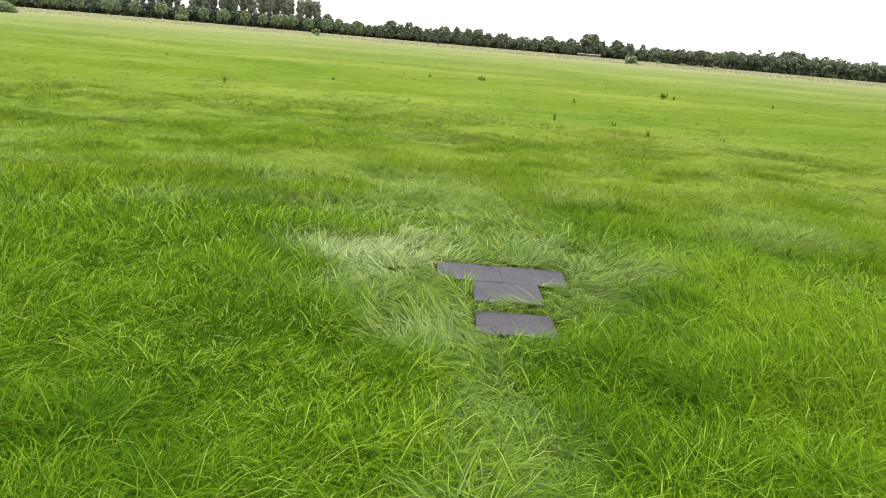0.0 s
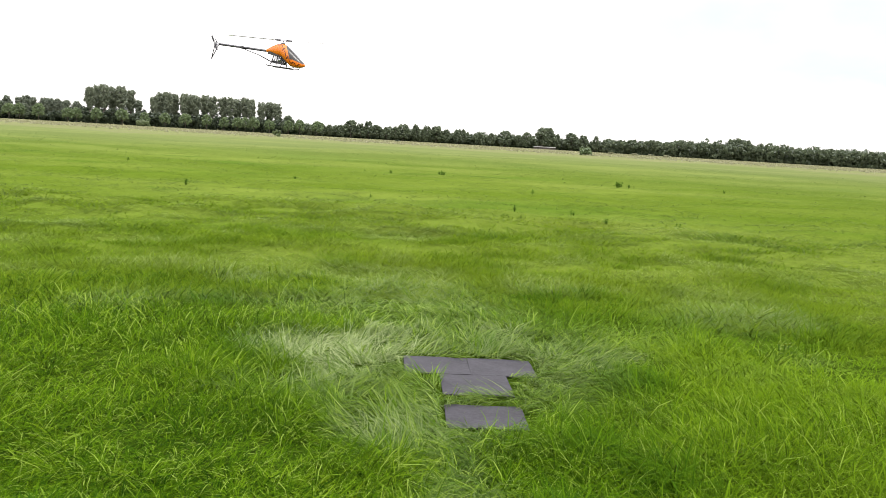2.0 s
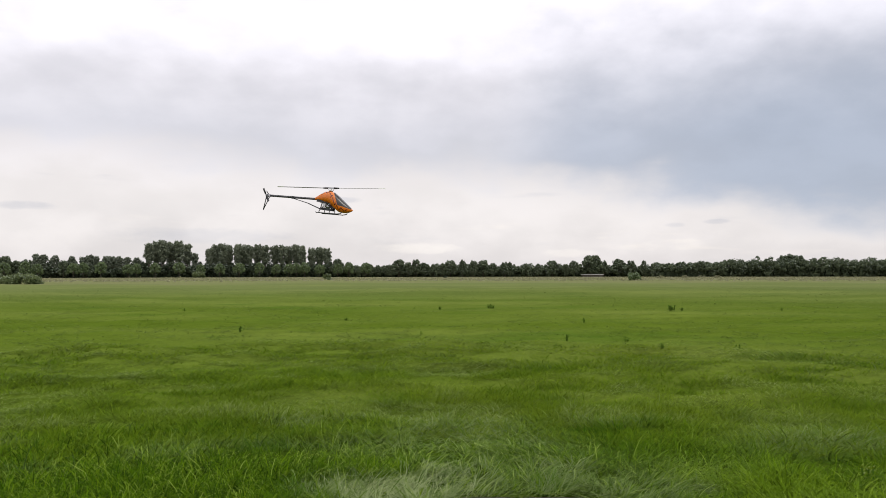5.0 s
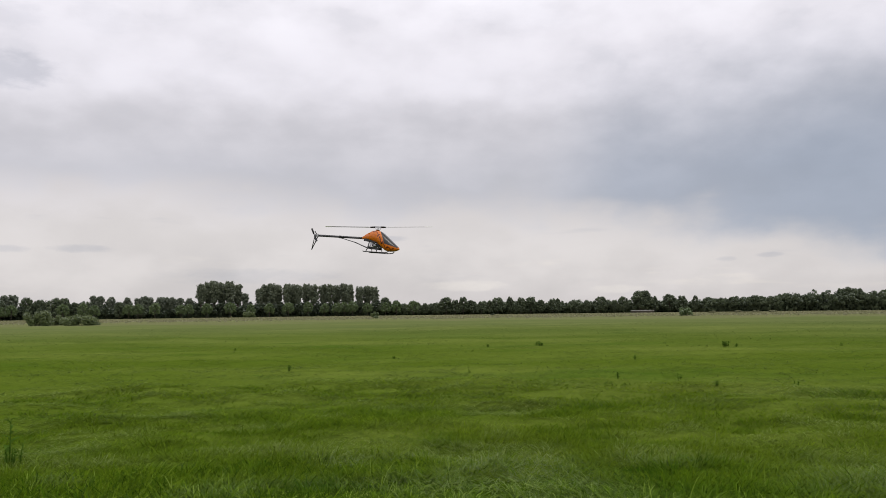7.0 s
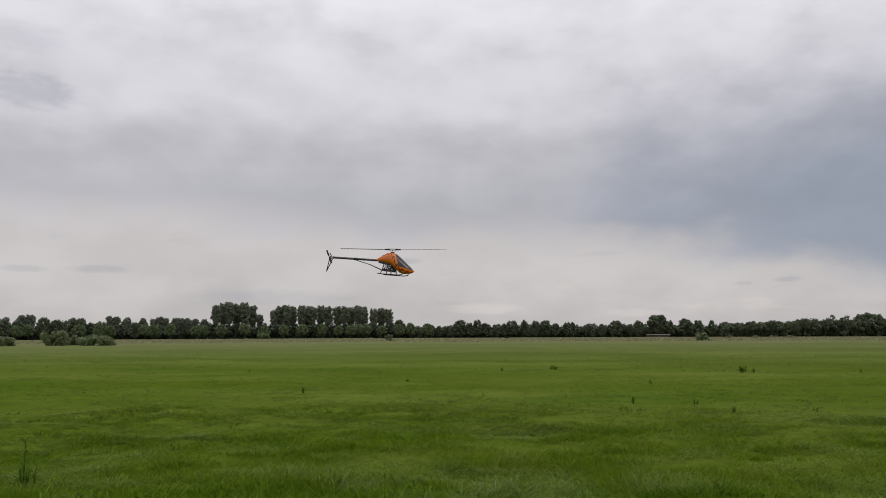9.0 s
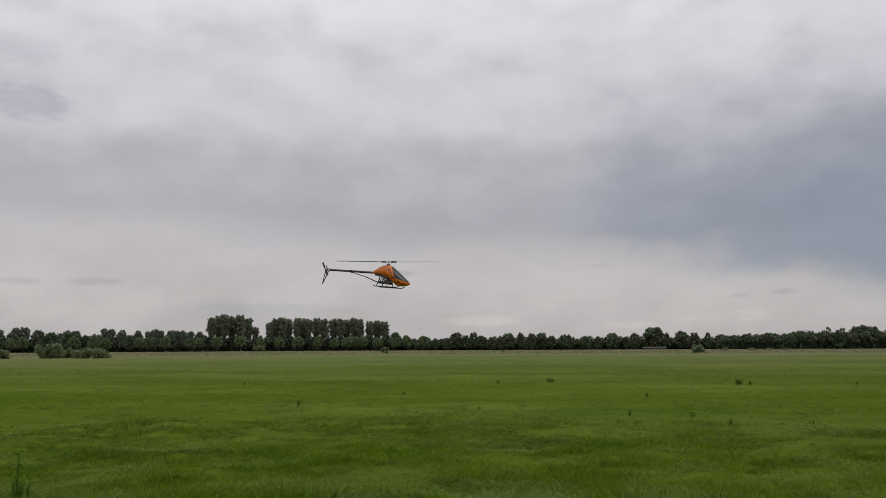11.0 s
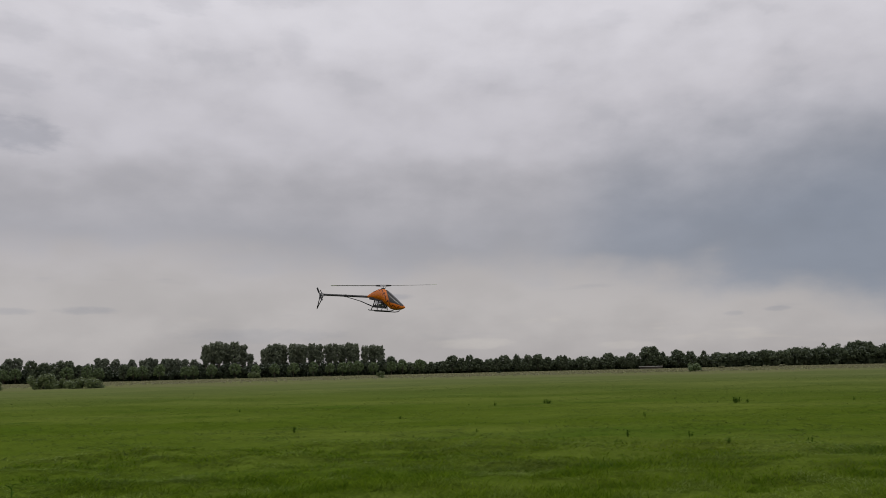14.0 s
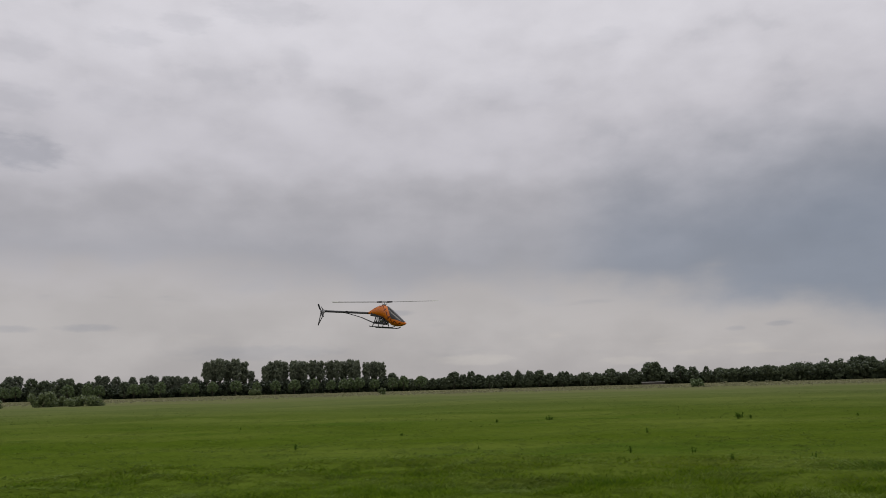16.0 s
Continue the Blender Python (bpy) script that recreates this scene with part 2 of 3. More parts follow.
    strip = make("ShaderNodeMapping", Vector=place, Scale=(0.035, 0.08, 0.0)).outputs[0]
    far = make("ShaderNodeTexNoise", Vector=strip, Scale=1.0, Detail=4.0, Roughness=0.55).outputs[0]
    tuft = make("ShaderNodeTexNoise", Vector=place, Scale=1.1, Detail=6.0, Roughness=0.7).outputs[0]
    a = ramp(near, (0.3, (0.055, 0.09, 0.008)), (0.7, (0.093, 0.138, 0.014)))
    b = mix(ramp(far, (0.36, 0.0), (0.7, 0.85)), a, (0.138, 0.177, 0.032))
    dip = make("ShaderNodeMapping", Vector=place, Scale=(0.07, 0.16, 0.0), Location=(7.0, 3.0, 0.0)).outputs[0]
    lush = make("ShaderNodeTexNoise", Vector=dip, Scale=1.0, Detail=5.0, Roughness=0.6).outputs[0]
    b = mix(ramp(lush, (0.5, 0.0), (0.72, 0.55)), b, (0.048, 0.1, 0.008))
    short = make("ShaderNodeMapping", Vector=place, Scale=(0.22, 0.5, 0.0), Location=(2.0, 9.0, 0.0)).outputs[0]
    dash = make("ShaderNodeTexNoise", Vector=short, Scale=1.0, Detail=4.0, Roughness=0.6).outputs[0]
    b = mix(ramp(dash, (0.58, 0.0), (0.72, 0.6)), b, (0.048, 0.095, 0.009))
    c = mix(ramp(tuft, (0.3, 0.2), (0.5, 0.0)), b, (0.033, 0.062, 0.004))
    # ground pales away from the viewer: riper growth, plus haze put into colour
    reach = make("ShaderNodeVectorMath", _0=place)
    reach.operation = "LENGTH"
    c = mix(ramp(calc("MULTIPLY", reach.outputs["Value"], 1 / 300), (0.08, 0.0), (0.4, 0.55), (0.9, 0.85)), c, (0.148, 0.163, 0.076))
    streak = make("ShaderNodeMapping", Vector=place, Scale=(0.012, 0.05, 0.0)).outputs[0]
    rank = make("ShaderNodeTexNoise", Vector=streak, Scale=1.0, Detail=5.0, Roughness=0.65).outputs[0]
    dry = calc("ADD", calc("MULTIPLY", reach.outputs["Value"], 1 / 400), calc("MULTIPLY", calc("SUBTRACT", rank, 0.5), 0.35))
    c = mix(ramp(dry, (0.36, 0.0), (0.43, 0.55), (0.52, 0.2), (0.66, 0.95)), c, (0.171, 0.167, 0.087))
    # dark thatch near the viewer, the shade of grass gaps put into its colour
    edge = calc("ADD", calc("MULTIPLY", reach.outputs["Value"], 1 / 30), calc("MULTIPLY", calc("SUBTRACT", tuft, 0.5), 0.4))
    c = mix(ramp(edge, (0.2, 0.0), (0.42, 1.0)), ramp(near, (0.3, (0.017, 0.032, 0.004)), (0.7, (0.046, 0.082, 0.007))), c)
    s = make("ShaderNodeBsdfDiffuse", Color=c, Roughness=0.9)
    bump = make("ShaderNodeBump", Height=tuft, Strength=0.8, Distance=0.15)
    m.node_tree.links.new(bump.outputs[0], s.inputs["Normal"])
    make("ShaderNodeOutputMaterial", Surface=s.outputs[0])
    return m


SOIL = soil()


# ---------------------------------------------------------------- mesh helpers
def mesh_of(name, verts, faces, mat, smooth=False):
    """A mesh from numpy corners (n x 3) and faces (m x 3 or m x 4), or a list of such face sets."""
    me = bpy.data.meshes.new(name)
    sets = faces if isinstance(faces, list) else [faces]
    sets = [np.asarray(f, dtype=np.int32) for f in sets if len(f)]
    me.vertices.add(len(verts))
    me.vertices.foreach_set("co", np.asarray(verts, dtype=np.float32).ravel())
    loops = np.concatenate([f.ravel() for f in sets])
    sizes = np.concatenate([np.full(len(f), f.shape[1], dtype=np.int32) for f in sets])
    me.loops.add(len(loops))
    me.loops.foreach_set("vertex_index", loops)
    me.polygons.add(len(sizes))
    me.polygons.foreach_set("loop_start", np.concatenate([[0], np.cumsum(sizes)[:-1]]).astype(np.int32))
    me.polygons.foreach_set("loop_total", sizes)
    if smooth:
        me.polygons.foreach_set("use_smooth", np.ones(len(sizes), dtype=bool))
    me.update(calc_edges=True)
    me.materials.append(mat)
    return me


def part(name, bm, mat, parent=None, label=""):
    """Links a bmesh, or a finished mesh, as one object under a thing or a part."""
    if isinstance(bm, bmesh.types.BMesh):
        me = bpy.data.meshes.new(name)
        bmesh.ops.recalc_face_normals(bm, faces=bm.faces)
        bm.to_mesh(me)
        bm.free()
        me.materials.append(mat)
    else:
        me = bm
    ob = new(name, me)
    if parent:
        ob.parent = parent
    return tagged(ob, label) if label else ob


def box(size, at=(0, 0, 0), turn=(0, 0, 0), bevel=0.0):
    bm = bmesh.new()
    bmesh.ops.create_cube(bm, size=1.0)
    bmesh.ops.scale(bm, vec=size, verts=bm.verts)
    if bevel:
        bmesh.ops.bevel(bm, geom=bm.edges, offset=bevel, segments=2, affect="EDGES")
    bmesh.ops.transform(bm, matrix=pose(*at, *turn), verts=bm.verts)
    return bm


def tube(points, radius, sides=10, taper=None):
    """A round bar along points; taper gives a radius for each point."""
    bm = bmesh.new()
    pts = [Vector(p) for p in points]
    rings = []
    for i, p in enumerate(pts):
        way = (pts[min(i + 1, len(pts) - 1)] - pts[max(i - 1, 0)]).normalized()
        side = way.cross(Vector((0, 0, 1)) if abs(way.z) < 0.9 else Vector((1, 0, 0))).normalized()
        up = side.cross(way)
        rad = taper[i] if taper else radius
        rings.append([bm.verts.new(p + (side * math.cos(a) + up * math.sin(a)) * rad) for a in (2 * math.pi * k / sides for k in range(sides))])
    for a, b in zip(rings, rings[1:]):
        for k in range(sides):
            f = bm.faces.new((a[k], a[(k + 1) % sides], b[(k + 1) % sides], b[k]))
            f.smooth = True
    bm.faces.new(rings[0])
    bm.faces.new(rings[-1])
    return bm


def value_noise(x, y, seed):
    """Smooth noise in 0..1 on arrays of places."""
    rng = np.random.default_rng(seed)
    table = rng.random((64, 64))
    xi, yi = np.floor(x).astype(int), np.floor(y).astype(int)
    fx, fy = x - xi, y - yi
    fx, fy = fx * fx * (3 - 2 * fx), fy * fy * (3 - 2 * fy)
    g = lambda i, j: table[i % 64, j % 64]
    return (g(xi, yi) * (1 - fx) + g(xi + 1, yi) * fx) * (1 - fy) + (g(xi, yi + 1) * (1 - fx) + g(xi + 1, yi + 1) * fx) * fy


# ---------------------------------------------------------------- ground
def hummock(x, y):
    """Small humps of the turf, wider than deep."""
    return value_noise(x * 1.1 + 4, y * 1.9 + 1, 8)


def ground_height(x, y):
    """Gentle swells; level round the mats."""
    r = np.hypot(x - 0.6, y - 5.3)
    calm = np.clip((r - 2.5) / 8, 0, 1)
    swell = (value_noise(x * 0.22 + 7, y * 0.22 + 3, 5) - 0.5) * 0.16 + (value_noise(x * 0.45 + 2, y * 1.0 + 8, 7) - 0.5) * 0.15 + (value_noise(x * 0.05, y * 0.05, 6) - 0.5) * 0.3
    swell += (hummock(x, y) - 0.5) * 0.15 * np.clip((45 - np.hypot(x, y)) / 20, 0, 1)
    far = np.clip((260 - np.hypot(x, y)) / 120, 0, 1)
    return swell * calm * far


def build_ground():
    radii = np.concatenate([[0.0], np.geomspace(0.4, 4000, 210)])
    n = 240
    ang = np.arange(n) * 2 * np.pi / n
    x = (radii[1:, None] * np.sin(ang)).ravel()
    y = (radii[1:, None] * np.cos(ang)).ravel()
    v = np.stack([np.append(x, 0), np.append(y, 0), np.append(ground_height(x, y), 0)], 1)
    i, k = np.meshgrid(np.arange(len(radii) - 2), np.arange(n), indexing="ij")
    a, b = i * n + k, i * n + (k + 1) % n
    quads = np.stack([a, a + n, b + n, b], -1).reshape(-1, 4)
    k = np.arange(n)
    tris = np.stack([np.full(n, len(v) - 1), k, (k + 1) % n], -1)
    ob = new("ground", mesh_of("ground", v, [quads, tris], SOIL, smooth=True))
    tagged(ob, "flat green meadow ground reaching the distant trees", "ground", kind="structure")


build_ground()

# ---------------------------------------------------------------- landing mats
MATS = [(0.357, 5.858, 0.503, 0.447, 0.5), (0.862, 5.86, 0.503, 0.447, -0.3), (0.622, 5.4, 0.5, 0.464, 0.3), (0.622, 4.75, 0.512, 0.42, -1.0)]
MAT_Z = 0.016


def landing_mat(x, y, w, d, turn, seed):
    bm = bmesh.new()
    nx, ny = 12, 11
    grid = [[None] * (ny + 1) for _ in range(nx + 1)]
    for i in range(nx + 1):
        for j in range(ny + 1):
            u, v = i / nx - 0.5, j / ny - 0.5
            edge = max(abs(u), abs(v)) * 2
            z = 0.004 * noise.noise(Vector((u * 3 + seed, v * 3, 0))) + (0.003 * noise.noise(Vector((u * 9, v * 9, seed))) if edge > 0.9 else 0)
            grid[i][j] = bm.verts.new((u * w, v * d, z))
    for i in range(nx):
        for j in range(ny):
            bm.faces.new((grid[i][j], grid[i + 1][j], grid[i + 1][j + 1], grid[i][j + 1]))
    ext = bmesh.ops.extrude_face_region(bm, geom=bm.faces[:])
    for v in ext["geom"]:
        if isinstance(v, bmesh.types.BMVert):
            v.co.z += 0.008
    ob = part("landing_mat", bm, RUBBER)
    ob.matrix_world = pose(x, y, MAT_Z, 0, 0, turn)
    return tagged(ob, "square dark grey rubber mat lying on flattened grass", "mat", "mats of the landing pad")


for i, row in enumerate(MATS):
    landing_mat(*row, i * 3.7)


# ---------------------------------------------------------------- meadow grass
def on_mat(x, y, slack):
    hit = np.zeros(x.shape, dtype=bool)
    for mx, my, w, d, _ in MATS:
        hit |= (np.abs(x - mx) < w / 2 + slack) & (np.abs(y - my) < d / 2 + slack)
    return hit


def pressed_share(x, y):
    """How flat the grass lies: round the mats, and along the way from the viewer to them."""
    wob = (value_noise(x * 1.6 + 9, y * 1.6, 11) - 0.5) * 0.9 + (value_noise(x * 4.5, y * 4.5 + 5, 12) - 0.5) * 0.4
    ring = np.hypot((x - 0.45) / 1.55, (y - 5.65) / 1.6) + wob * 0.7
    flat = np.clip((1.12 - ring) / 0.25, 0, 1)
    lane = np.abs(x - (0.35 + 0.03 * (4.4 - y))) / 0.45 + wob * 0.9
    trail = np.clip((0.85 - lane) / 0.3, 0, 1) * np.clip((4.6 - y) / 0.4, 0, 1) * np.clip((y - 1.0) / 1.0, 0, 1)
    return np.maximum(flat, trail * 0.42)


# places and half-widths of tall tussocks and dark hollows, shade put into colour
TUSSOCKS_HOLLOWS = [(7.0, 16.3, 1.1, 1.4), (1.6, 14.1, 0.45, 0.4), (-3.8, 11.5, 0.5, 0.45), (-0.8, 10.5, 0.4, 0.3), (-1.8, 7.8, 0.4, 0.3),
            (1.4, 10.9, 0.5, 0.35), (2.2, 9.1, 0.4, 0.3), (7.8, 15.3, 0.9, 0.8), (1.7, 8.7, 0.4, 0.26), (1.85, 5.45, 0.3, 0.3), (0.82, 6.22, 0.17, 0.09), (-1.1, 5.9, 0.2, 0.25),
            (1.13, 4.14, 0.2, 0.14), (1.5, 3.8, 0.2, 0.14), (0.93, 3.3, 0.25, 0.22), (-1.6, 3.0, 0.5, 0.28), (-1.15, 2.6, 0.45, 0.25)]


def tussock_hollow_share(x, y):
    share = np.zeros(x.shape)
    ragged = (value_noise(x * 2.3, y * 2.3, 31) - 0.5) * 0.9
    for tx, ty, rx, ry in TUSSOCKS_HOLLOWS:
        share = np.maximum(share, np.clip(1.35 - np.hypot((x - tx) / rx, (y - ty) / ry) + ragged, 0, 1))
    return share


def blades(rng, x, y, length, width, steps, lean, curl, heading, lift):
    """Curved tapering ribbons. Returns corners, quads and tip triangles."""
    n = len(x)
    face = heading + np.pi / 2 + rng.normal(0, 0.5, n)
    sx, sy = np.sin(face), np.cos(face)
    hx, hy = np.sin(heading), np.cos(heading)
    px, py, pz = x.copy(), y.copy(), ground_height(x, y) + lift
    rows = []
    for s in range(steps + 1):
        w = width * (1 - (s / steps) ** 2.0) * (0.75 if s == 0 else 1.0)
        if s < steps:
            rows.append(np.stack([px - sx * w / 2, py - sy * w / 2, pz], 1))
            rows.append(np.stack([px + sx * w / 2, py + sy * w / 2, pz], 1))
        else:
            rows.append(np.stack([px, py, pz], 1))
        a = lean + curl * ((s + 0.5) / steps)
        step = length / steps
        px, py, pz = px + hx * np.sin(a) * step, py + hy * np.sin(a) * step, pz + np.cos(a) * step
    floor = ground_height(x, y) + 0.012
    v = np.stack(rows, 1)
    v[:, :, 2] = np.maximum(v[:, :, 2], floor[:, None])
    k = 2 * steps + 1
    o = (np.arange(n) * k)[:, None]
    quads = np.concatenate([o + np.array([2 * s, 2 * s + 1, 2 * s + 3, 2 * s + 2]) for s in range(steps - 1)]) if steps > 1 else np.zeros((0, 4), int)
    tris = o + np.array([2 * steps - 2, 2 * steps - 1, 2 * steps])
    return v.reshape(-1, 3), quads, tris, k


def field_of_blades(name, mat, seed, count, per, r0, r1, half_angle, steps, middle=0.0, crowd=1.0, thick=1.0):
    """Tufts of blades that fan out of one root, over a ring sector; tufts grow coarser with distance."""
    rng = np.random.default_rng(seed)
    tufts = count // per
    r = r0 * (r1 / r0) ** (rng.random(tufts) ** crowd)
    a = rng.uniform(-half_angle, half_angle, tufts) + rng.normal(0, radians(2.5), tufts) + middle
    x, y = r * np.sin(a), r * np.cos(a)
    tall = 0.3 * value_noise(x * 0.45, y * 0.8, 21) + 0.4 * value_noise(x * 1.5, y * 1.7, 22) + 0.3 * value_noise(x * 3.7, y * 4.1, 20)
    tall = np.clip(0.5 + 1.9 * (tall - 0.5), 0.04, 1)
    keep = rng.random(tufts) < 0.45 + 0.8 * tall
    x, y, r, tall = x[keep], y[keep], r[keep], tall[keep] * rng.uniform(0.7, 1.3, keep.sum())
    wind = 1.2 + 3.2 * (value_noise(x * 0.3, y * 0.3, 23) - 0.5) + 5.0 * (value_noise(x * 1.3, y * 1.3, 24) - 0.5) + rng.normal(0, 0.7, len(x))
    push = rng.uniform(0.0, 0.5, len(x))
    many = lambda q: np.repeat(q, per)
    x, y, r, tall, wind, push = map(many, (x, y, r, tall, wind, push))
    n = len(x)
    fan = rng.uniform(0, 2 * np.pi, n)
    root = np.clip(0.011 * r + 0.06 * np.clip(r - 16, 0, 200), 0.035, 12) * np.sqrt(rng.random(n))
    x, y = x + np.sin(fan) * root, y + np.cos(fan) * root
    flat = pressed_share(x, y)
    heading = np.arctan2(np.sin(fan) + 0.75 * np.sin(wind), np.cos(fan) + 0.75 * np.cos(wind)) + rng.normal(0, 0.35, n)
    out = np.arctan2(x - 0.6, y - 5.4)
    swirl = out + 0.3 + 4.5 * (value_noise(x * 2.5, y * 2.5, 25) - 0.5) + 5.0 * (value_noise(x * 6, y * 6, 28) - 0.5) + rng.normal(0, 0.45, n)
    heading = np.where(flat > rng.uniform(0.1, 0.7, n), swirl, heading)
    lodged = np.clip((value_noise(x * 0.5 + 30, y * 0.9, 26) - 0.6) / 0.2, 0, 1) * 0.65
    lying = np.maximum(np.maximum(flat, lodged), np.clip((r - 10) / 30, 0, 0.95))
    lean = (np.abs(rng.normal(0.08, 0.2, n)) + push) * (1 - lying) + lying * np.where(r > 10, rng.uniform(1.2, 1.5, n), rng.uniform(0.75, 1.5, n))
    curl = rng.uniform(1.0, 3.5, n) * (1 - lying) + lying * np.where(r > 10, 0.25, 1.5) * rng.random(n)
    length = (0.10 + 0.25 * tall) * rng.uniform(0.55, 1.35, n) * np.clip(1.28 - r / 20, 0.42, 1)
    length = np.where(flat > 0.5, rng.uniform(0.08, 0.27, n), length)
    # relief shading put into blade colour: hollows darker, crests and lodged grass paler
    hump = hummock(x, y)
    rank = np.maximum(tussock_hollow_share(x, y), np.clip((0.42 - hump) / 0.25, 0, 0.6) * np.clip((r - 5) / 4, 0, 1) * np.clip((30 - r) / 12, 0, 1) * (1 - flat))
    crest = np.clip((hump - 0.6) / 0.25, 0, 1) * np.clip((r - 6) / 4, 0, 1) * np.clip((30 - r) / 10, 0, 1)
    lodged_lit = np.maximum(lodged / 0.65 * np.clip((r - 6) / 3, 0, 1), crest) * (1 - flat) * rng.random(n) ** 1.6 * 0.75
    length, lean = length * (1 + 0.35 * rank), lean * (1 - 0.35 * rank)
    width = np.clip(0.0011 * r + 0.0014 * np.clip(r - 15, 0, 60), 0.0057, 0.3) * rng.uniform(0.5, 1.45, n) * thick
    lift = flat * rng.uniform(0.0, 0.05, n)
    tip = length * 0.85
    clear = ~on_mat(x, y, 0.012) & ~on_mat(x + np.sin(heading) * tip, y + np.cos(heading) * tip, -0.055) & ~on_mat(x + np.sin(heading) * tip * 0.5, y + np.cos(heading) * tip * 0.5, -0.04)
    pick = lambda q: q[clear]
    x, y, length, width, lean, curl, heading, lift, flat, rank, lodged_lit = map(pick, (x, y, length, width, lean, curl, heading, lift, flat, rank, lodged_lit))
    v, quads, tris, k = blades(rng, x, y, length, width, steps, lean, curl, heading, lift)
    me = mesh_of(name, v, [quads, tris], mat)
    layer = me.attributes.new("pressed_lit", "FLOAT", "POINT")
    west = np.clip((0.5 - x) / 0.9, 0, 1) * np.clip((y - 4.9) / 1.3, 0, 1)
    track = np.exp(-((x - 0.2) / 0.4) ** 2) * np.clip((4.7 - y) / 0.5, 0, 1)
    share = flat * (0.11 + 0.16 * track + 0.65 * west * (0.4 + 1.2 * value_noise(x * 5, y * 5, 29)) + 0.4 * (value_noise(x * 2, y * 2, 27) - 0.4)) * 2.1 * rng.random(len(x)) ** 1.3
    layer.data.foreach_set("value", np.repeat(np.clip(share + lodged_lit, 0, 1), k).astype(np.float32))
    layer = me.attributes.new("tussock_shade", "FLOAT", "POINT")
    layer.data.foreach_set("value", np.repeat(rank * 0.85, k).astype(np.float32))
    young = 0.6 * np.clip((x - 1.4) / 1.2, 0, 1) * np.clip((13 - np.hypot(x, y)) / 3, 0, 1) * value_noise(x * 0.9, y * 0.9, 33) * (1 - flat)
    layer = me.attributes.new("fresh", "FLOAT", "POINT")
    layer.data.foreach_set("value", np.repeat(young, k).astype(np.float32))
    ob = new(name, me)
    tagged(ob, "long green meadow grass, flattened around the mats", "grass", kind="stuff")


field_of_blades("meadow_grass", GRASS, 1, 265000, 9, 2.3, 9.5, radians(40), 3, radians(-1), 1.15)
field_of_blades("meadow_grass", GRASS_MID, 2, 170000, 8, 8.2, 20.0, radians(40), 2, radians(-2))
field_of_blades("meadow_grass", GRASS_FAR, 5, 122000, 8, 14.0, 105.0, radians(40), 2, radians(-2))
field_of_blades("meadow_grass", GRASS, 6, 26000, 8, 0.3, 2.5, math.pi, 2)
field_of_blades("meadow_grass", GRASS, 4, 46000, 8, 2.0, 20.0, radians(140), 2, math.pi, 1.0, 2.4)


# ---------------------------------------------------------------- trees and woods
def leaf_cloud(rng, centres, sizes, per, leaf):
    """Many small leaf clumps scattered in the shells of round lobes. Returns corners and quads."""
    c = np.repeat(centres, per, axis=0)
    s = np.repeat(sizes, per, axis=0)
    n = len(c)
    d = rng.normal(0, 1, (n, 3))
    d /= np.linalg.norm(d, axis=1)[:, None]
    p = c + d * s * (rng.random(n) ** 0.36)[:, None]
    u = rng.normal(0, 1, (n, 3))
    u -= d * (u * d).sum(1)[:, None] * 0.8
    u /= np.linalg.norm(u, axis=1)[:, None]
    w = np.cross(u, d + rng.normal(0, 0.35, (n, 3)))
    w /= np.linalg.norm(w, axis=1)[:, None] + 1e-6
    l = leaf * rng.uniform(0.6, 1.4, (n, 1))
    u, w = u * l, w * l * 0.6
    v = np.stack([p - u, p - w * 0.9 + u * 0.1, p + u, p + w], 1)
    return v.reshape(-1, 3), np.arange(n * 4).reshape(-1, 4)


def tree_thing(name, seed, height, trunk, lobes, per, leaf, mat, spread, label, category="tree"):
    """Tapered trunk with limbs, and a crown of leaf clumps round the limbs' ends."""
    rng = np.random.default_rng(seed)
    root = new(name)
    bm = tube([(0, 0, -0.1), (0.03 * height, 0, trunk), (0.0, 0.02 * height, height * 0.85)], 0, 7, [0.022 * height, 0.016 * height, 0.004 * height])
    part("trunk", bm, BARK, root)
    centres, sizes = [], []
    for i in range(lobes):
        z, reach = spread(rng, i / max(lobes - 1, 1))
        a = i * 2.4 + rng.uniform(-0.4, 0.4)
        centres.append((math.sin(a) * reach * height, math.cos(a) * reach * height, z * height))
        sizes.append(rng.uniform(0.75, 1.25, 3) * height * (0.062 if trunk > 3 else 0.1))
    for c in centres[::4]:
        mid = (c[0] * 0.4, c[1] * 0.4, max(trunk, c[2] - 0.12 * height))
        part("limb", tube([(0, 0, max(trunk * 0.9, c[2] - 0.3 * height)), mid, c], 0, 5, [0.008 * height, 0.006 * height, 0.002 * height]), BARK, root)
    v, q = leaf_cloud(rng, np.array(centres), np.array(sizes), per, leaf)
    part("crown", mesh_of("crown", v, q, mat), mat, root)
    return tagged(root, label, category)


def poplar_spread(rng, f):
    return 0.43 + 0.5 * f, 0.135 * math.sqrt(max(0.03, 1 - ((f - 0.56) / 0.58) ** 2)) * rng.uniform(0.35, 1.05)


def round_spread(rng, f):
    return 0.33 + 0.56 * f, 0.3 * math.sqrt(max(0.0, 1 - ((f - 0.4) / 0.61) ** 2)) * rng.uniform(0.7, 1.05)


def broad_spread(rng, f):
    return 0.18 + 0.72 * f, 0.27 * math.sqrt(max(0.04, 1 - ((f - 0.45) / 0.6) ** 2)) * rng.uniform(0.5, 1.1)


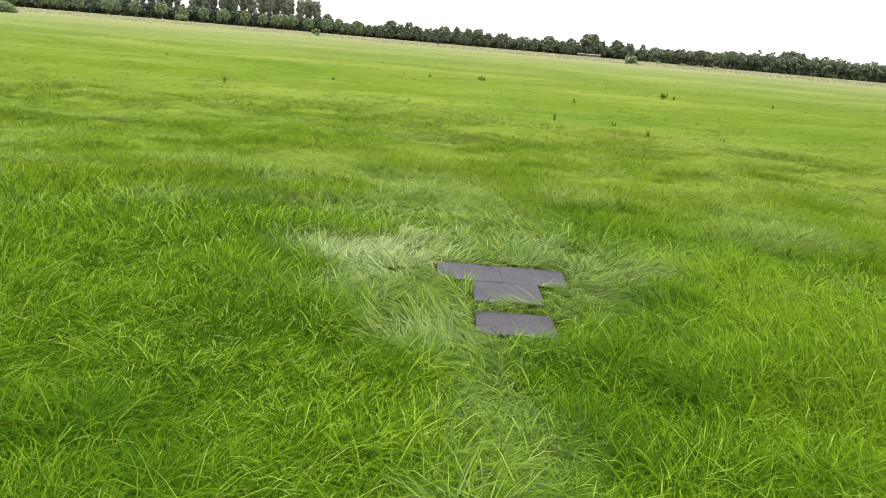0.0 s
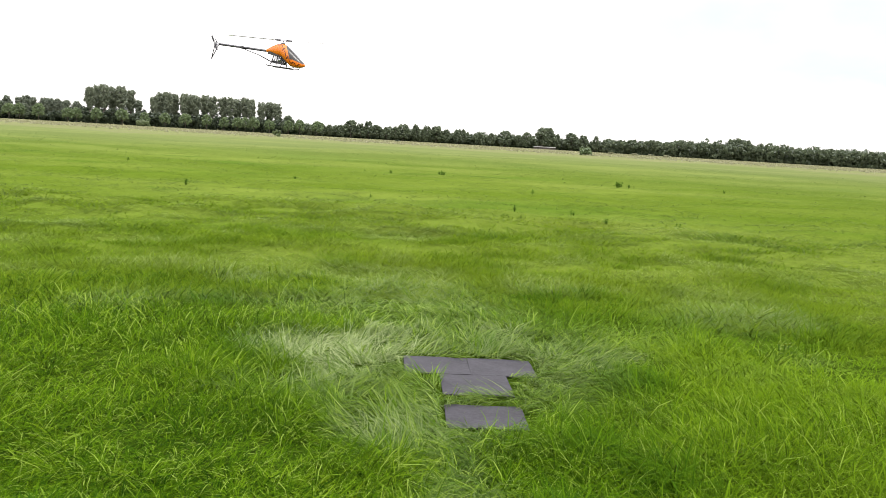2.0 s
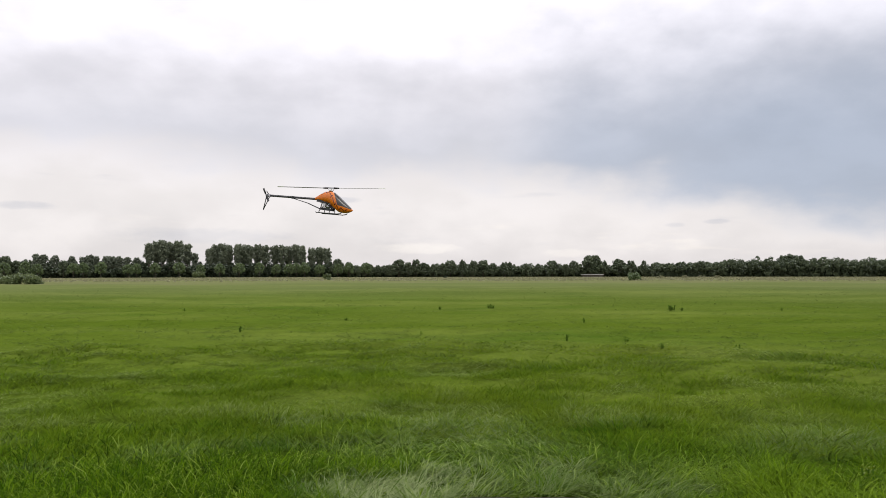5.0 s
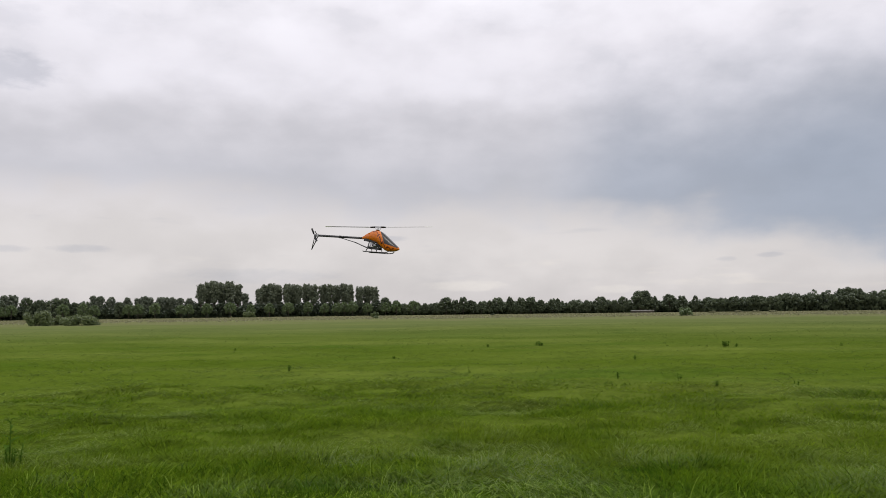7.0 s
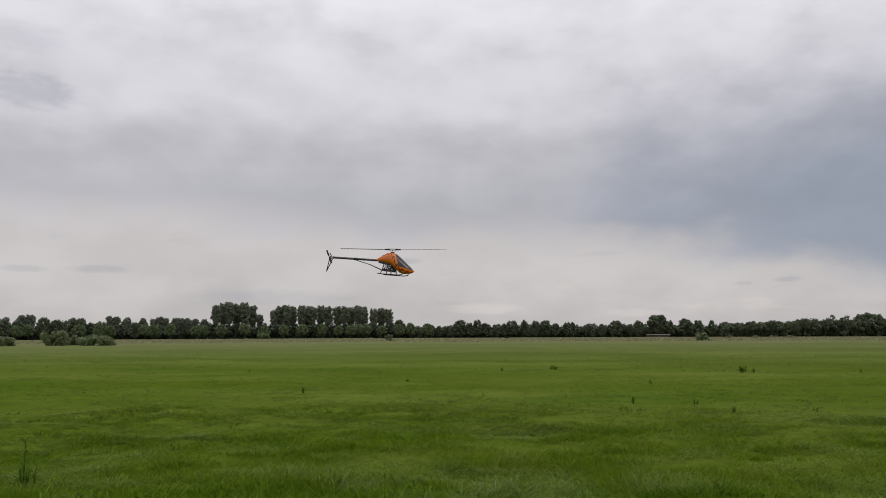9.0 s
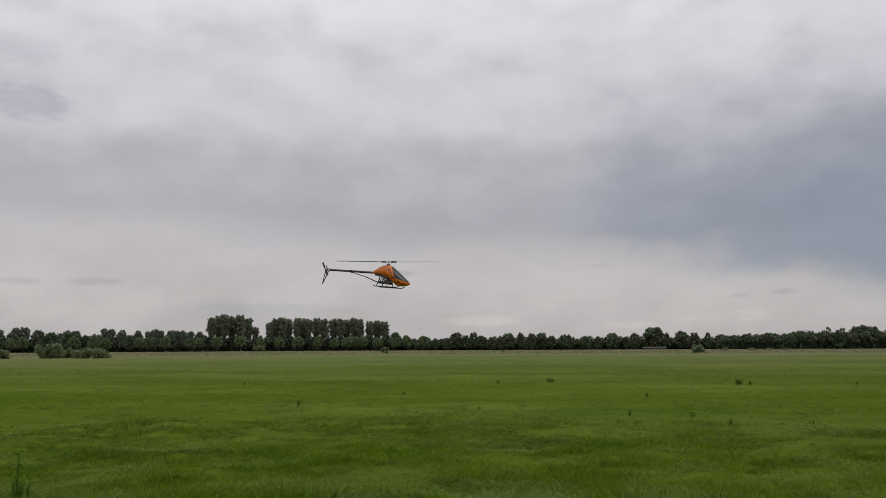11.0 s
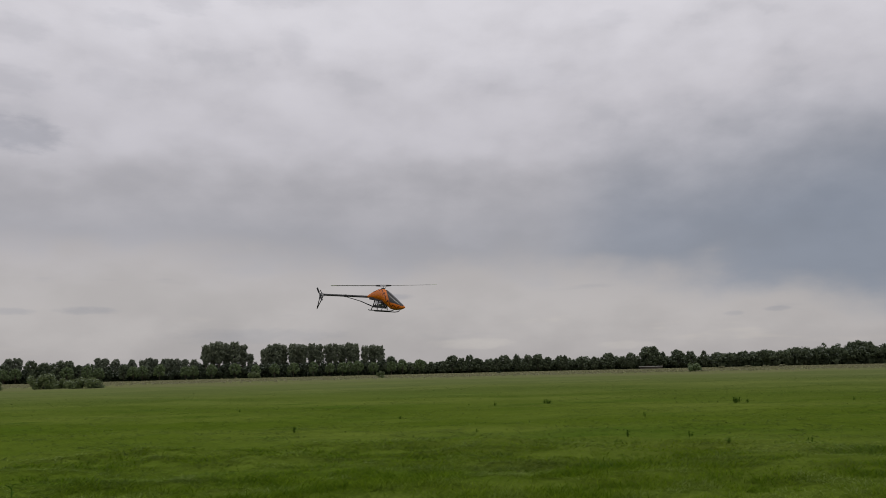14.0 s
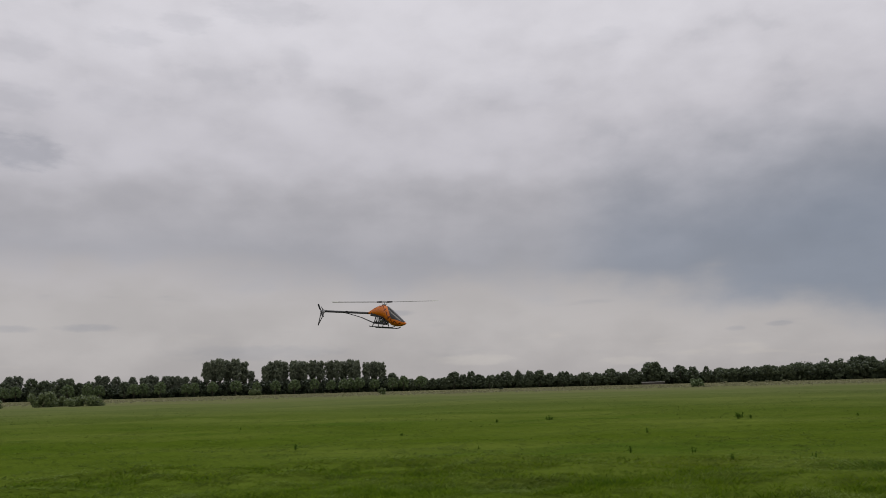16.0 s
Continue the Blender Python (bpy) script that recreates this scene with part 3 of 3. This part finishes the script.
KINDS = {
    "poplar": [tree_thing("poplar_tree", 40 + i, 18.0, 3.5, 44, 60, 0.46, POPLAR, poplar_spread, "tall dark green poplar in a row behind the field") for i in range(3)],
    "grey": [tree_thing("poplar_tree", 45 + i, 18.0, 3.5, 38, 58, 0.46, GREY_POPLAR, poplar_spread, "grey-green poplar behind the small round trees") for i in range(3)],
    "round": [tree_thing("round_tree", 50 + i, 9.5, 2.6, 30, 60, 0.36, ROUND, round_spread, "small round-crowned green tree at the field's edge") for i in range(3)],
    "broad": [tree_thing("broadleaf_tree", 60 + i, 12.0, 1.8, 28, 72, 0.48, WOOD_LEAVES, broad_spread, "dark green broadleaf tree at the field's edge") for i in range(3)],
}
USED = {}


def plant(kind, heading, far, height, tall, group, wide=1.0):
    """Stands a tree of a kind at a heading in degrees and a distance."""
    i = USED.get(kind, 0)
    USED[kind] = i + 1
    x, y = far * math.sin(radians(heading)), far * math.cos(radians(heading))
    size = height / tall
    source = KINDS[kind][i % 3]
    turn = pose(x, y, 0, 0, 0, (i * 77) % 360)
    if i < 3:
        source.matrix_world = turn @ Matrix.Diagonal((size * wide, size * wide, size, 1))
        made = source
    else:
        made = copy_thing(source, turn)
        made.scale = (size * wide, size * wide, size)
    tagged(made, group=group)


# headings and heights of the tall row, in four clumps
TALL_ROW = [[(-21.1, 20.0), (-20.6, 21.4), (-20.2, 21.8), (-19.7, 21.1), (-19.2, 21.6), (-18.6, 20.0)],
            [(-17.1, 17.4), (-16.7, 19.6), (-16.2, 20.1), (-15.8, 19.6)],
            [(-15.2, 19.9), (-14.8, 19.8), (-14.4, 19.4), (-13.8, 20.1), (-13.3, 19.4), (-12.6, 19.7), (-12.1, 19.6), (-11.6, 19.0), (-11.1, 20.1), (-10.7, 19.2)],
            [(-10.0, 17.9), (-9.4, 18.6), (-8.9, 17.8)]]
for clump in TALL_ROW:
    for i, (heading, high) in enumerate(clump):
        plant("poplar", heading, 472 + (i * 5) % 9, high, 18.0, "row of tall poplars", 0.9 + 0.1 * ((i * 5) % 3))
GREYS = [(-34.1, 12.4), (-33.2, 13.7), (-32.7, 14.0), (-28.0, 13.5), (-27.6, 13.1), (-26.9, 12.7), (-25.9, 12.4), (-25.2, 11.9), (-24.8, 13.1), (-24.4, 12.4),
         (-23.8, 12.4), (-23.4, 12.6), (-23.0, 12.4), (-22.5, 11.9), (-21.9, 11.9), (-18.1, 14.5)]
for i, (heading, high) in enumerate(GREYS):
    plant("grey", heading, 474 + (i * 5) % 8, high, 18.0, "poplars beside the tall row", 1.05 + 0.12 * ((i * 5) % 3))
FRONT_ROW = [-33.5, -32.8, -29.8, -28.6, -27.9, -25.8, -25.2, -24.1, -22.4, -21.9, -20.7, -19.1, -17.7, -16.4, -15.1, -13.7, -12.5, -11.6, -11.1, -10.5, -9.4, -8.1, -7.3, -6.1]
for i, heading in enumerate(FRONT_ROW):
    plant("round", heading, 444 + (i * 3) % 7, 7.7 + 0.35 * ((i * 5) % 4), 9.5, "row of small round trees", 0.95 + 0.1 * ((i * 7) % 3))
WEST = [(-36.0, 11.5), (-34.3, 11.0), (-33.4, 10.4), (-31.9, 12.1), (-31.2, 10.9), (-30.3, 11.6), (-29.7, 11.6), (-29.1, 9.3), (-28.5, 9.9), (-26.4, 9.3), (-25.0, 8.2),
        (-8.1, 10.8), (-7.3, 9.1), (-6.8, 7.2), (-5.8, 7.4), (-5.2, 7.1), (-4.5, 7.1)]
for i, (heading, high) in enumerate(WEST):
    plant("broad", heading, 457 + (i * 11) % 9, high, 12.0, "trees beside the poplars", 0.95 + 0.12 * ((i * 5) % 3))
EAST = [(-4.3, 7.2), (-3.7, 10.4), (-3.0, 8.8), (-2.4, 10.4), (-1.8, 8.6), (-1.1, 7.7), (-0.5, 8.2), (0.1, 9.9), (1.0, 10.4), (1.8, 9.6), (2.5, 9.9), (3.2, 8.2), (4.1, 8.8), (4.5, 9.0),
        (5.7, 7.7), (6.5, 7.6), (7.5, 9.6), (8.5, 7.3), (9.1, 9.3), (10.2, 12.3), (10.6, 12.5), (11.2, 9.3), (12.3, 10.4), (13.1, 9.2), (14.0, 9.2), (14.8, 8.3), (23.2, 11.4), (23.6, 12.0), (24.0, 11.2)]
for i, (heading, high) in enumerate(EAST):
    slim = heading in (1.0, 4.5, 8.5, 14.0)
    plant("broad", heading, 450 + (i * 11) % 9 if heading < 20 else 446, high, 12.0, "trees along the far edge of the field", 0.65 if slim else 0.95 + 0.2 * ((i * 5) % 3))


def woodland(seed, start, end, far, height, rows, label, mat=WOOD_LEAVES, per=30):
    """A far belt of wood: domed crowns behind crowns, each of several lobes, with skirts down to the ground."""
    rng = np.random.default_rng(seed)
    centres, sizes, low, spread = [], [], [], []
    for row in range(rows):
        a = start
        while a < end:
            top = height(a) * (rng.uniform(0.8, 1.0) + 0.22 * rng.random() ** 3)
            wide = rng.uniform(2.0, 3.3) * top / 8
            d = far + row * 5 + rng.uniform(-2, 2)
            x, y = d * math.sin(radians(a)), d * math.cos(radians(a))
            for k in range(7):
                f, turn = k / 6, k * 2.4 + rng.uniform(-0.5, 0.5)
                reach = wide * math.sqrt(1.02 - f * f) * rng.uniform(0.7, 1.0)
                centres.append((x + reach * math.sin(turn), y + reach * math.cos(turn), top * (0.42 + 0.46 * f)))
                sizes.append(rng.uniform(0.8, 1.2, 3) * (wide * 0.5, wide * 0.5, top * 0.13))
            for k in (-1, 0, 1):
                low.append((x + k * wide * 0.7, y + 2, top * (0.22 + 0.12 * (k == 0))))
                spread.append((wide * 0.8, wide * 0.5, top * 0.26))
            a += math.degrees(wide * rng.uniform(0.8, 1.5) / far)
    v, q = leaf_cloud(rng, np.array(centres), np.array(sizes), per, 0.6)
    v2, q2 = leaf_cloud(rng, np.array(low), np.array(spread), 22, 1.1)
    v, q = np.concatenate([v, v2]), np.concatenate([q, q2 + len(v)])
    v[:, 2] = np.maximum(v[:, 2], 0.0)
    ob = new("woodland", mesh_of("woodland", v, q, mat))
    tagged(ob, label, "wood", kind="stuff")


# the darkest belts stand for the shade between trunks, by leaf colour
woodland(71, -42, -8, 488, lambda a: 9.6, 2, "dense wood behind the tree rows, its shade put into dark leaf colour", DARK_SHADE_LEAVES)
woodland(74, -40, -8.5, 464, lambda a: 7.4 if a > -22 else 5.5, 1, "undergrowth beneath the tall poplars, coloured as dark as its shade", DARK_SHADE_LEAVES, 34)
woodland(72, -8.5, 15, 464, lambda a: 7.0, 2, "dense dark green wood along the field's edge")
woodland(73, 15, 44, 440, lambda a: 6.7 + 2.4 * min(1, max(0, (a - 14.5) / 5)), 3, "dense dark green wood along the field's edge", WOOD_LEAVES, 34)
woodland(75, -8.5, 44, 470, lambda a: 6.0, 1, "undergrowth added to back the wood, shade put into its leaf colour", DARK_SHADE_LEAVES, 14)


def dry_grass_belt():
    """Pale tall grass between the meadow and the trees."""
    rng = np.random.default_rng(81)
    n = 15000
    a = radians(1) * rng.uniform(-44, 42, n)
    r = 190 * (385 / 190) ** rng.random(n) ** 0.6
    x, y = r * np.sin(a), r * np.cos(a)
    keep = value_noise(x * 0.03, y * 0.12, 82) > 0.25
    x, y, r = x[keep], y[keep], r[keep]
    m = len(x)
    v, q, t, k = blades(rng, x, y, rng.uniform(0.2, 0.45, m), rng.uniform(0.5, 1.5, m), 2, rng.uniform(0.1, 0.6, m), rng.uniform(0.0, 0.2, m), rng.uniform(0, 6.28, m), np.zeros(m))
    tagged(new("dry_grass", mesh_of("dry_grass", v, [q, t], REED)), "pale dry tall grass along the field's far edge", "grass", kind="stuff")


dry_grass_belt()


def shrub(seed, heading, far, height, width, mat, label):
    rng = np.random.default_rng(seed)
    root = new("shrub")
    n = max(9, int(width * 4))
    c = np.stack([rng.uniform(-0.42, 0.42, n) * width, rng.uniform(-0.3, 0.3, n) * width, rng.uniform(0.08, 0.68, n) * height], 1)
    c[:, 2] *= 1 - 0.9 * (np.abs(c[:, 0]) / width) ** 1.5
    v, q = leaf_cloud(rng, c, np.tile([width * 0.16, width * 0.16, height * 0.27], (n, 1)), 130, 0.2)
    v[:, 2] = np.maximum(v[:, 2], 0.0)
    for i in range(4):
        part("stem", tube([(0, 0, -0.05), tuple(c[i] * 0.6), tuple(c[i])], 0, 5, [0.05, 0.03, 0.012]), BARK, root)
    part("foliage", mesh_of("foliage", v, q, mat), mat, root)
    root.matrix_world = pose(far * math.sin(radians(heading)), far * math.cos(radians(heading)), 0)
    tagged(root, label, "bush")


shrub(91, -31.3, 168, 3.7, 5.0, WILLOW, "grey-green bushy willow standing out in the field")
shrub(92, -30.1, 172, 2.3, 4.2, WILLOW, "low grey-green shrub beside the field willow")
shrub(93, -28.8, 163, 2.5, 6.5, WILLOW, "low spreading green shrub beside the field willow")
shrub(94, -34.3, 170, 2.2, 5.0, WILLOW, "grey-green shrub out in the field")
shrub(95, 13.3, 200, 2.6, 3.8, ROUND, "dark green bush alone before the wood")
shrub(96, -8.9, 240, 2.3, 2.6, WILLOW, "small grey-green bush before the tree row")
shrub(97, -17.8, 430, 4.0, 6.5, WILLOW, "grey-green shrub under the round trees")

for i, heading in enumerate((15.1, 16.8, 17.9, 19.0)):
    shrub(110 + i, heading, 330, 1.1, 2.4 + 0.4 * (i % 2), REED, "low clump of pale dry growth at the field's far edge")
shrub(116, -0.3, 320, 1.2, 1.6, DARK_SHADE_LEAVES, "small dark bush at the field's far edge")


def low_shed():
    """A long low shed with a pale roof at the wood's edge."""
    root = new("low_shed")
    part("wall", box((11.6, 4, 1.1), (0, 0, 0.55)), DARK_WALL, root)
    part("roof", box((12.4, 4.8, 0.3), (0, 0, 1.25), (0, 0, 0), 0.04), PALE_ROOF, root, "pale sheet roof")
    a = radians(10.4)
    root.matrix_world = pose(438 * math.sin(a), 438 * math.cos(a), 0.0, 0, 0, -10.5)
    tagged(root, "long low dark shed with a pale roof", "shed")


low_shed()


# ---------------------------------------------------------------- weeds in the meadow
def leaf_blade(length, width, mat=WEED):
    """One pointed leaf, folded a little along its middle and drooping."""
    v, q = [], []
    n = 5
    for i in range(n + 1):
        s = i / n
        w = width * math.sin(math.pi * (0.08 + 0.92 * s)) ** 0.8 / 2 + 0.001
        x, z = length * s, length * (0.35 * s - 0.55 * s * s)
        v += [(x, -w, z + w * 0.4), (x, 0, z), (x, w, z + w * 0.4)]
    for i in range(n):
        for k in (0, 1):
            a = i * 3 + k
            q.append((a, a + 1, a + 4, a + 3))
    return mesh_of("leaf", np.array(v), np.array(q), mat)


LEAVES = [leaf_blade(0.17, 0.06), leaf_blade(0.22, 0.075)]
BROAD = [leaf_blade(0.2, 0.09, DOCK), leaf_blade(0.24, 0.11, DOCK)]


def weed(x, y, height, shoots, seed, label, leaves=LEAVES, size=1.0):
    """A clump of leafy shoots that lean apart."""
    rng = np.random.default_rng(seed)
    root = new("weed")
    for k in range(shoots):
        a, out = k * 2.4 + rng.uniform(-0.4, 0.4), (0.03 + 0.13 * rng.random()) * height / 0.3 * (0.1 if shoots == 1 else 1.2 if shoots > 5 else 0.6)
        tall = height * rng.uniform(0.75, 1.1)
        top = Vector((math.sin(a) * out * 1.6, math.cos(a) * out * 1.6, tall))
        foot = Vector((top.x * 0.75, top.y * 0.75, -0.02))
        part("stem", tube([tuple(foot), tuple(foot.lerp(top, 0.5)), tuple(top)], 0, 5, [0.009, 0.008, 0.005]), WEED, root)
        for i in range(9):
            f = 0.2 + 0.78 * i / 8
            ob = part("leaf", leaves[i % 2], WEED, root)
            ob.matrix_local = pose(*foot.lerp(top, f), 0, -rng.uniform(10, 55), i * 137.5 + rng.uniform(-15, 15)) @ Matrix.Scale((1.3 - 0.6 * f) * (0.55 + 0.4 * height) * (1.2 if shoots > 5 else 0.75) * size, 4)
    root.matrix_world = pose(x, y, float(ground_height(np.array([x]), np.array([y]))[0]))
    tagged(root, label, "weed", "weeds in the meadow")


WEEDS = [(2.18, 40.8, 0.5, 7), (10.25, 36.1, 0.46, 6), (10.8, 36.3, 0.4, 3), (-6.29, 23.5, 0.4, 3), (-0.48, 39.9, 0.42, 3), (-1.76, 39.9, 0.34, 3),
         (-3.93, 29.6, 0.33, 2), (-0.84, 23.4, 0.33, 1), (3.0, 20.0, 0.34, 2), (4.68, 20.8, 0.42, 2), (5.03, 18.5, 0.36, 2), (6.72, 18.3, 0.3, 2),
         (15.9, 37.5, 0.5, 2), (-12.3, 36.2, 0.4, 2), (4.9, 28.6, 0.4, 2)]
for i, (x, y, h, n) in enumerate(WEEDS):
    weed(x, y, h * (0.52 if n > 5 else 0.38), n, 300 + i, "dark green leafy weed clump standing in the meadow grass" if n > 1 else "single dark green weed shoot standing in the meadow grass")
weed(-5.75, 8.95, 0.52, 1, 340, "tall single thistle-like weed standing in the meadow grass", LEAVES, 1.3)
weed(-5.68, 8.9, 0.24, 5, 342, "low leafy weed clump at the foot of a tall weed", LEAVES, 0.8)
weed(3.51, 6.58, 0.13, 3, 341, "low yellow-green broad-leaved plant half hidden in the grass", BROAD, 0.5)


# ---------------------------------------------------------------- model helicopter in hover
HUB = 0.335
STATIONS = [-0.205, -0.13, -0.06, 0.0, 0.062, 0.128, 0.192, 0.255, 0.3, 0.322]
ROOF_Z = [-0.135, -0.085, -0.05, -0.04, -0.058, -0.105, -0.155, -0.207, -0.243, -0.263]
BELLY_Z = [-0.165, -0.175, -0.188, -0.202, -0.245, -0.297, -0.308, -0.301, -0.286, -0.268]
HALF_Y = [0.018, 0.036, 0.052, 0.063, 0.072, 0.075, 0.07, 0.052, 0.026, 0.004]


def shell_point(x, a, proud=0.0):
    """A point of the canopy: x along it, a round it in degrees from the right side over the top."""
    top, low, half = (float(np.interp(x, STATIONS, q)) for q in (ROOF_Z, BELLY_Z, HALF_Y))
    c, s = math.cos(radians(a)), math.sin(radians(a))
    bend = lambda q: math.copysign(abs(q) ** 0.82, q)
    return Vector((x, (half + proud) * -bend(c), HUB + (top + low) / 2 + ((top - low) / 2 + proud) * bend(s)))


def shell_patch(x0, x1, low, high, proud, nx=14, na=14, thick=0.0015):
    """A piece of skin over the canopy between two stations; low and high give its edges at each share of the way."""
    bm = bmesh.new()
    grid = []
    for i in range(nx + 1):
        f = i / nx
        row = [bm.verts.new(shell_point(x0 + (x1 - x0) * f, low(f) + (high(f) - low(f)) * k / na, proud)) for k in range(na + 1)]
        grid.append(row)
    for i in range(nx):
        for k in range(na):
            bm.faces.new((grid[i][k], grid[i][k + 1], grid[i + 1][k + 1], grid[i + 1][k])).smooth = True
    return bm


def rotor_blade(length, chord, tipped):
    """A tapered wing-shaped blade along +x; tipped keeps its outer end only."""
    bm = bmesh.new()
    rings = []
    for x in (([length * 0.86, length * 0.985, length]) if tipped else [0.0, 0.04, length * 0.2, length * 0.86]):
        c = chord * (0.55 if x == 0.0 else 0.75 if x == length else 1.0)
        prof = [(0.5, 0), (0.3, 0.055), (0.0, 0.05), (-0.5, 0.004), (-0.5, -0.004), (0.0, -0.03), (0.3, -0.04)]
        rings.append([bm.verts.new((x, p * c, h * c)) for p, h in prof])
    for a, b in zip(rings, rings[1:]):
        for k in range(len(a)):
            bm.faces.new((a[k], a[(k + 1) % len(a)], b[(k + 1) % len(a)], b[k]))
    bm.faces.new(rings[0])
    bm.faces.new(rings[-1])
    return bm


def moved(bm, m):
    bmesh.ops.transform(bm, matrix=m, verts=bm.verts)
    return bm


def model_helicopter():
    root = new("model_helicopter")
    body = part("canopy", shell_patch(-0.205, 0.322, lambda f: 0, lambda f: 360, 0.0, 32, 36), ORANGE, root, "glossy orange canopy")
    sill = lambda f: 86 - 90 * min(1.0, f / 0.34) ** 0.8 + 30 * max(0.0, f - 0.34)
    part("windscreen", shell_patch(0.045, 0.3, sill, lambda f: 180 - sill(f), 0.002, 18, 18), SCREEN, body, "dark tinted windscreen")
    for side in (0, 1):
        flip = (lambda a: 180 - a) if side else (lambda a: a)
        marks = [(-0.115, 48), (-0.085, 52), (-0.05, 50), (-0.02, 44), (0.012, 34), (0.04, 14), (0.07, -6), (0.1, -16), (0.135, -24), (0.17, -26), (0.205, -28), (0.245, -22)]
        for k, (x, a) in enumerate(marks):
            lean = 13 if k % 2 else -15
            part("mark", shell_patch(x - 0.016, x + 0.018, lambda f: flip(a - lean + 2 * lean * f), lambda f: flip(a - lean + 2 * lean * f + 5 + 9 * math.sin(math.pi * f)), 0.0018, 6, 4), MARKS, body)
    for y in (-0.03, 0.03):
        part("side_frame", box((0.17, 0.004, 0.03), (-0.03, y, HUB - 0.276), (0, 3, 0), 0.001), CARBON, root)
        part("side_frame", box((0.2, 0.004, 0.035), (-0.07, y, HUB - 0.185), (0, 8, 0), 0.001), CARBON, root)
        for x in (-0.1, -0.045, 0.02):
            part("side_frame", box((0.014, 0.004, 0.09), (x, y, HUB - 0.235), (0, 12, 0), 0.001), CARBON, root)
    part("motor", tube([(-0.02, 0, HUB - 0.265), (-0.02, 0, HUB - 0.215)], 0.027, 18), ALLOY, root, "silver round motor")
    part("main_gear", tube([(-0.0, 0, HUB - 0.205), (0.0, 0, HUB - 0.196)], 0.052, 28), BLACK, root)
    part("battery", box((0.13, 0.045, 0.042), (0.075, 0, HUB - 0.245), (0, 8, 0), 0.006), BLACK, root)
    for x, y in ((-0.06, 0.036), (-0.06, -0.036), (0.02, 0.036)):
        part("servo", box((0.036, 0.016, 0.036), (x, y, HUB - 0.225), (0, 0, 0), 0.002), ALLOY, root)
    # rotor head
    part("mast", tube([(0, 0, HUB - 0.23), (0, 0, HUB + 0.012)], 0.006, 12), ALLOY, root)
    part("swashplate", tube([(0, 0, HUB - 0.045), (0, 0, HUB - 0.032)], 0.024, 18), BLACK, root)
    head = part("rotor_head", box((0.085, 0.026, 0.022), (0, 0, HUB), (0, 0, 0), 0.004), ALLOY, root, "small metal rotor head")
    for k in (0, 1):
        turn = pose(0, 0, HUB, 0, -3.6, 0) @ pose(0, 0, 0, 0, 0, 180 * k + 8)
        part("blade_grip", moved(tube([(0.035, 0, 0), (0.07, 0, 0), (0.105, 0, 0)], 0, 10, [0.012, 0.011, 0.008]), turn), BLACK, head)
        tilt = turn @ pose(0.095, 0, 0, 4, -0.6, 0)
        blade = part("rotor_blade", moved(rotor_blade(0.61, 0.05, False), tilt), BLADE, head, "dark narrow rotor blade")
        blade.parent = root
        part("tip", moved(rotor_blade(0.61, 0.05, True), tilt), TIP, blade, "pale painted blade tip")
        part("link_rod", moved(tube([(0.02, 0.03, -0.035), (0.03, 0.03, 0.0)], 0.0025, 6), turn), ALLOY, head)
    # tail
    part("tail_boom", tube([(-0.12, 0, HUB - 0.155), (-0.86, 0, HUB - 0.155)], 0.0125, 14), CARBON, root, "black carbon tail boom")
    for y in (-1, 1):
        part("boom_strut", tube([(-0.10, y * 0.032, HUB - 0.285), (-0.30, y * 0.018, HUB - 0.215), (-0.52, y * 0.008, HUB - 0.165)], 0.0045, 8), CARBON, root)
    part("boom_clamp", box((0.03, 0.034, 0.034), (-0.52, 0, HUB - 0.155), (0, 0, 0), 0.004), BLACK, root)
    part("servo_rod", tube([(-0.14, 0.02, HUB - 0.14), (-0.85, 0.02, HUB - 0.14)], 0.002, 6), BLACK, root)
    part("tail_case", box((0.07, 0.026, 0.04), (-0.865, 0, HUB - 0.155), (0, 0, 0), 0.006), ALLOY, root, "silver tail gear case")
    part("tail_fin", tube([(-0.845, 0.01, HUB - 0.15), (-0.875, 0.01, HUB - 0.23), (-0.925, 0.01, HUB - 0.345)], 0.006, 8), BLACK, root)
    part("tail_fin", tube([(-0.895, 0.01, HUB - 0.15), (-0.905, 0.01, HUB - 0.23), (-0.925, 0.01, HUB - 0.345)], 0.006, 8), BLACK, root)
    part("tail_fin", tube([(-0.845, 0.01, HUB - 0.155), (-0.88, 0.01, HUB - 0.125), (-0.90, 0.01, HUB - 0.095)], 0.006, 8), BLACK, root)
    part("tail_hub", tube([(-0.88, -0.012, HUB - 0.15), (-0.88, -0.045, HUB - 0.15)], 0.006, 10), ALLOY, root)
    for k in (0, 1):
        part("tail_blade", moved(rotor_blade(0.11, 0.026, False), pose(-0.88, -0.04, HUB - 0.15, 0, 0, 0) @ pose(0, 0, 0, 0, 62 + 180 * k, 0) @ pose(0, 0, 0, 80, 0, 0)), BLADE, root)
    # landing gear
    for y in (-1, 1):
        part("skid", tube([(-0.145, y * 0.1, 0.012), (-0.13, y * 0.1, 0.006), (0.15, y * 0.1, 0.006), (0.19, y * 0.1, 0.014), (0.212, y * 0.1, 0.03)], 0.006, 8), BLACK, root)
        for x in (-0.09, 0.05):
            part("skid_strut", tube([(x, y * 0.02, 0.075), (x, y * 0.06, 0.065), (x - 0.008, y * 0.09, 0.035), (x - 0.01, y * 0.1, 0.008)], 0.006, 8), BLACK, root)
    tagged(root, "orange model helicopter with dark windscreen hovering over the meadow", "model helicopter")
    return root


helicopter = model_helicopter()
helicopter.matrix_world = pose(-1.54, 9.98, 2.52, 0, 5.4, -13)
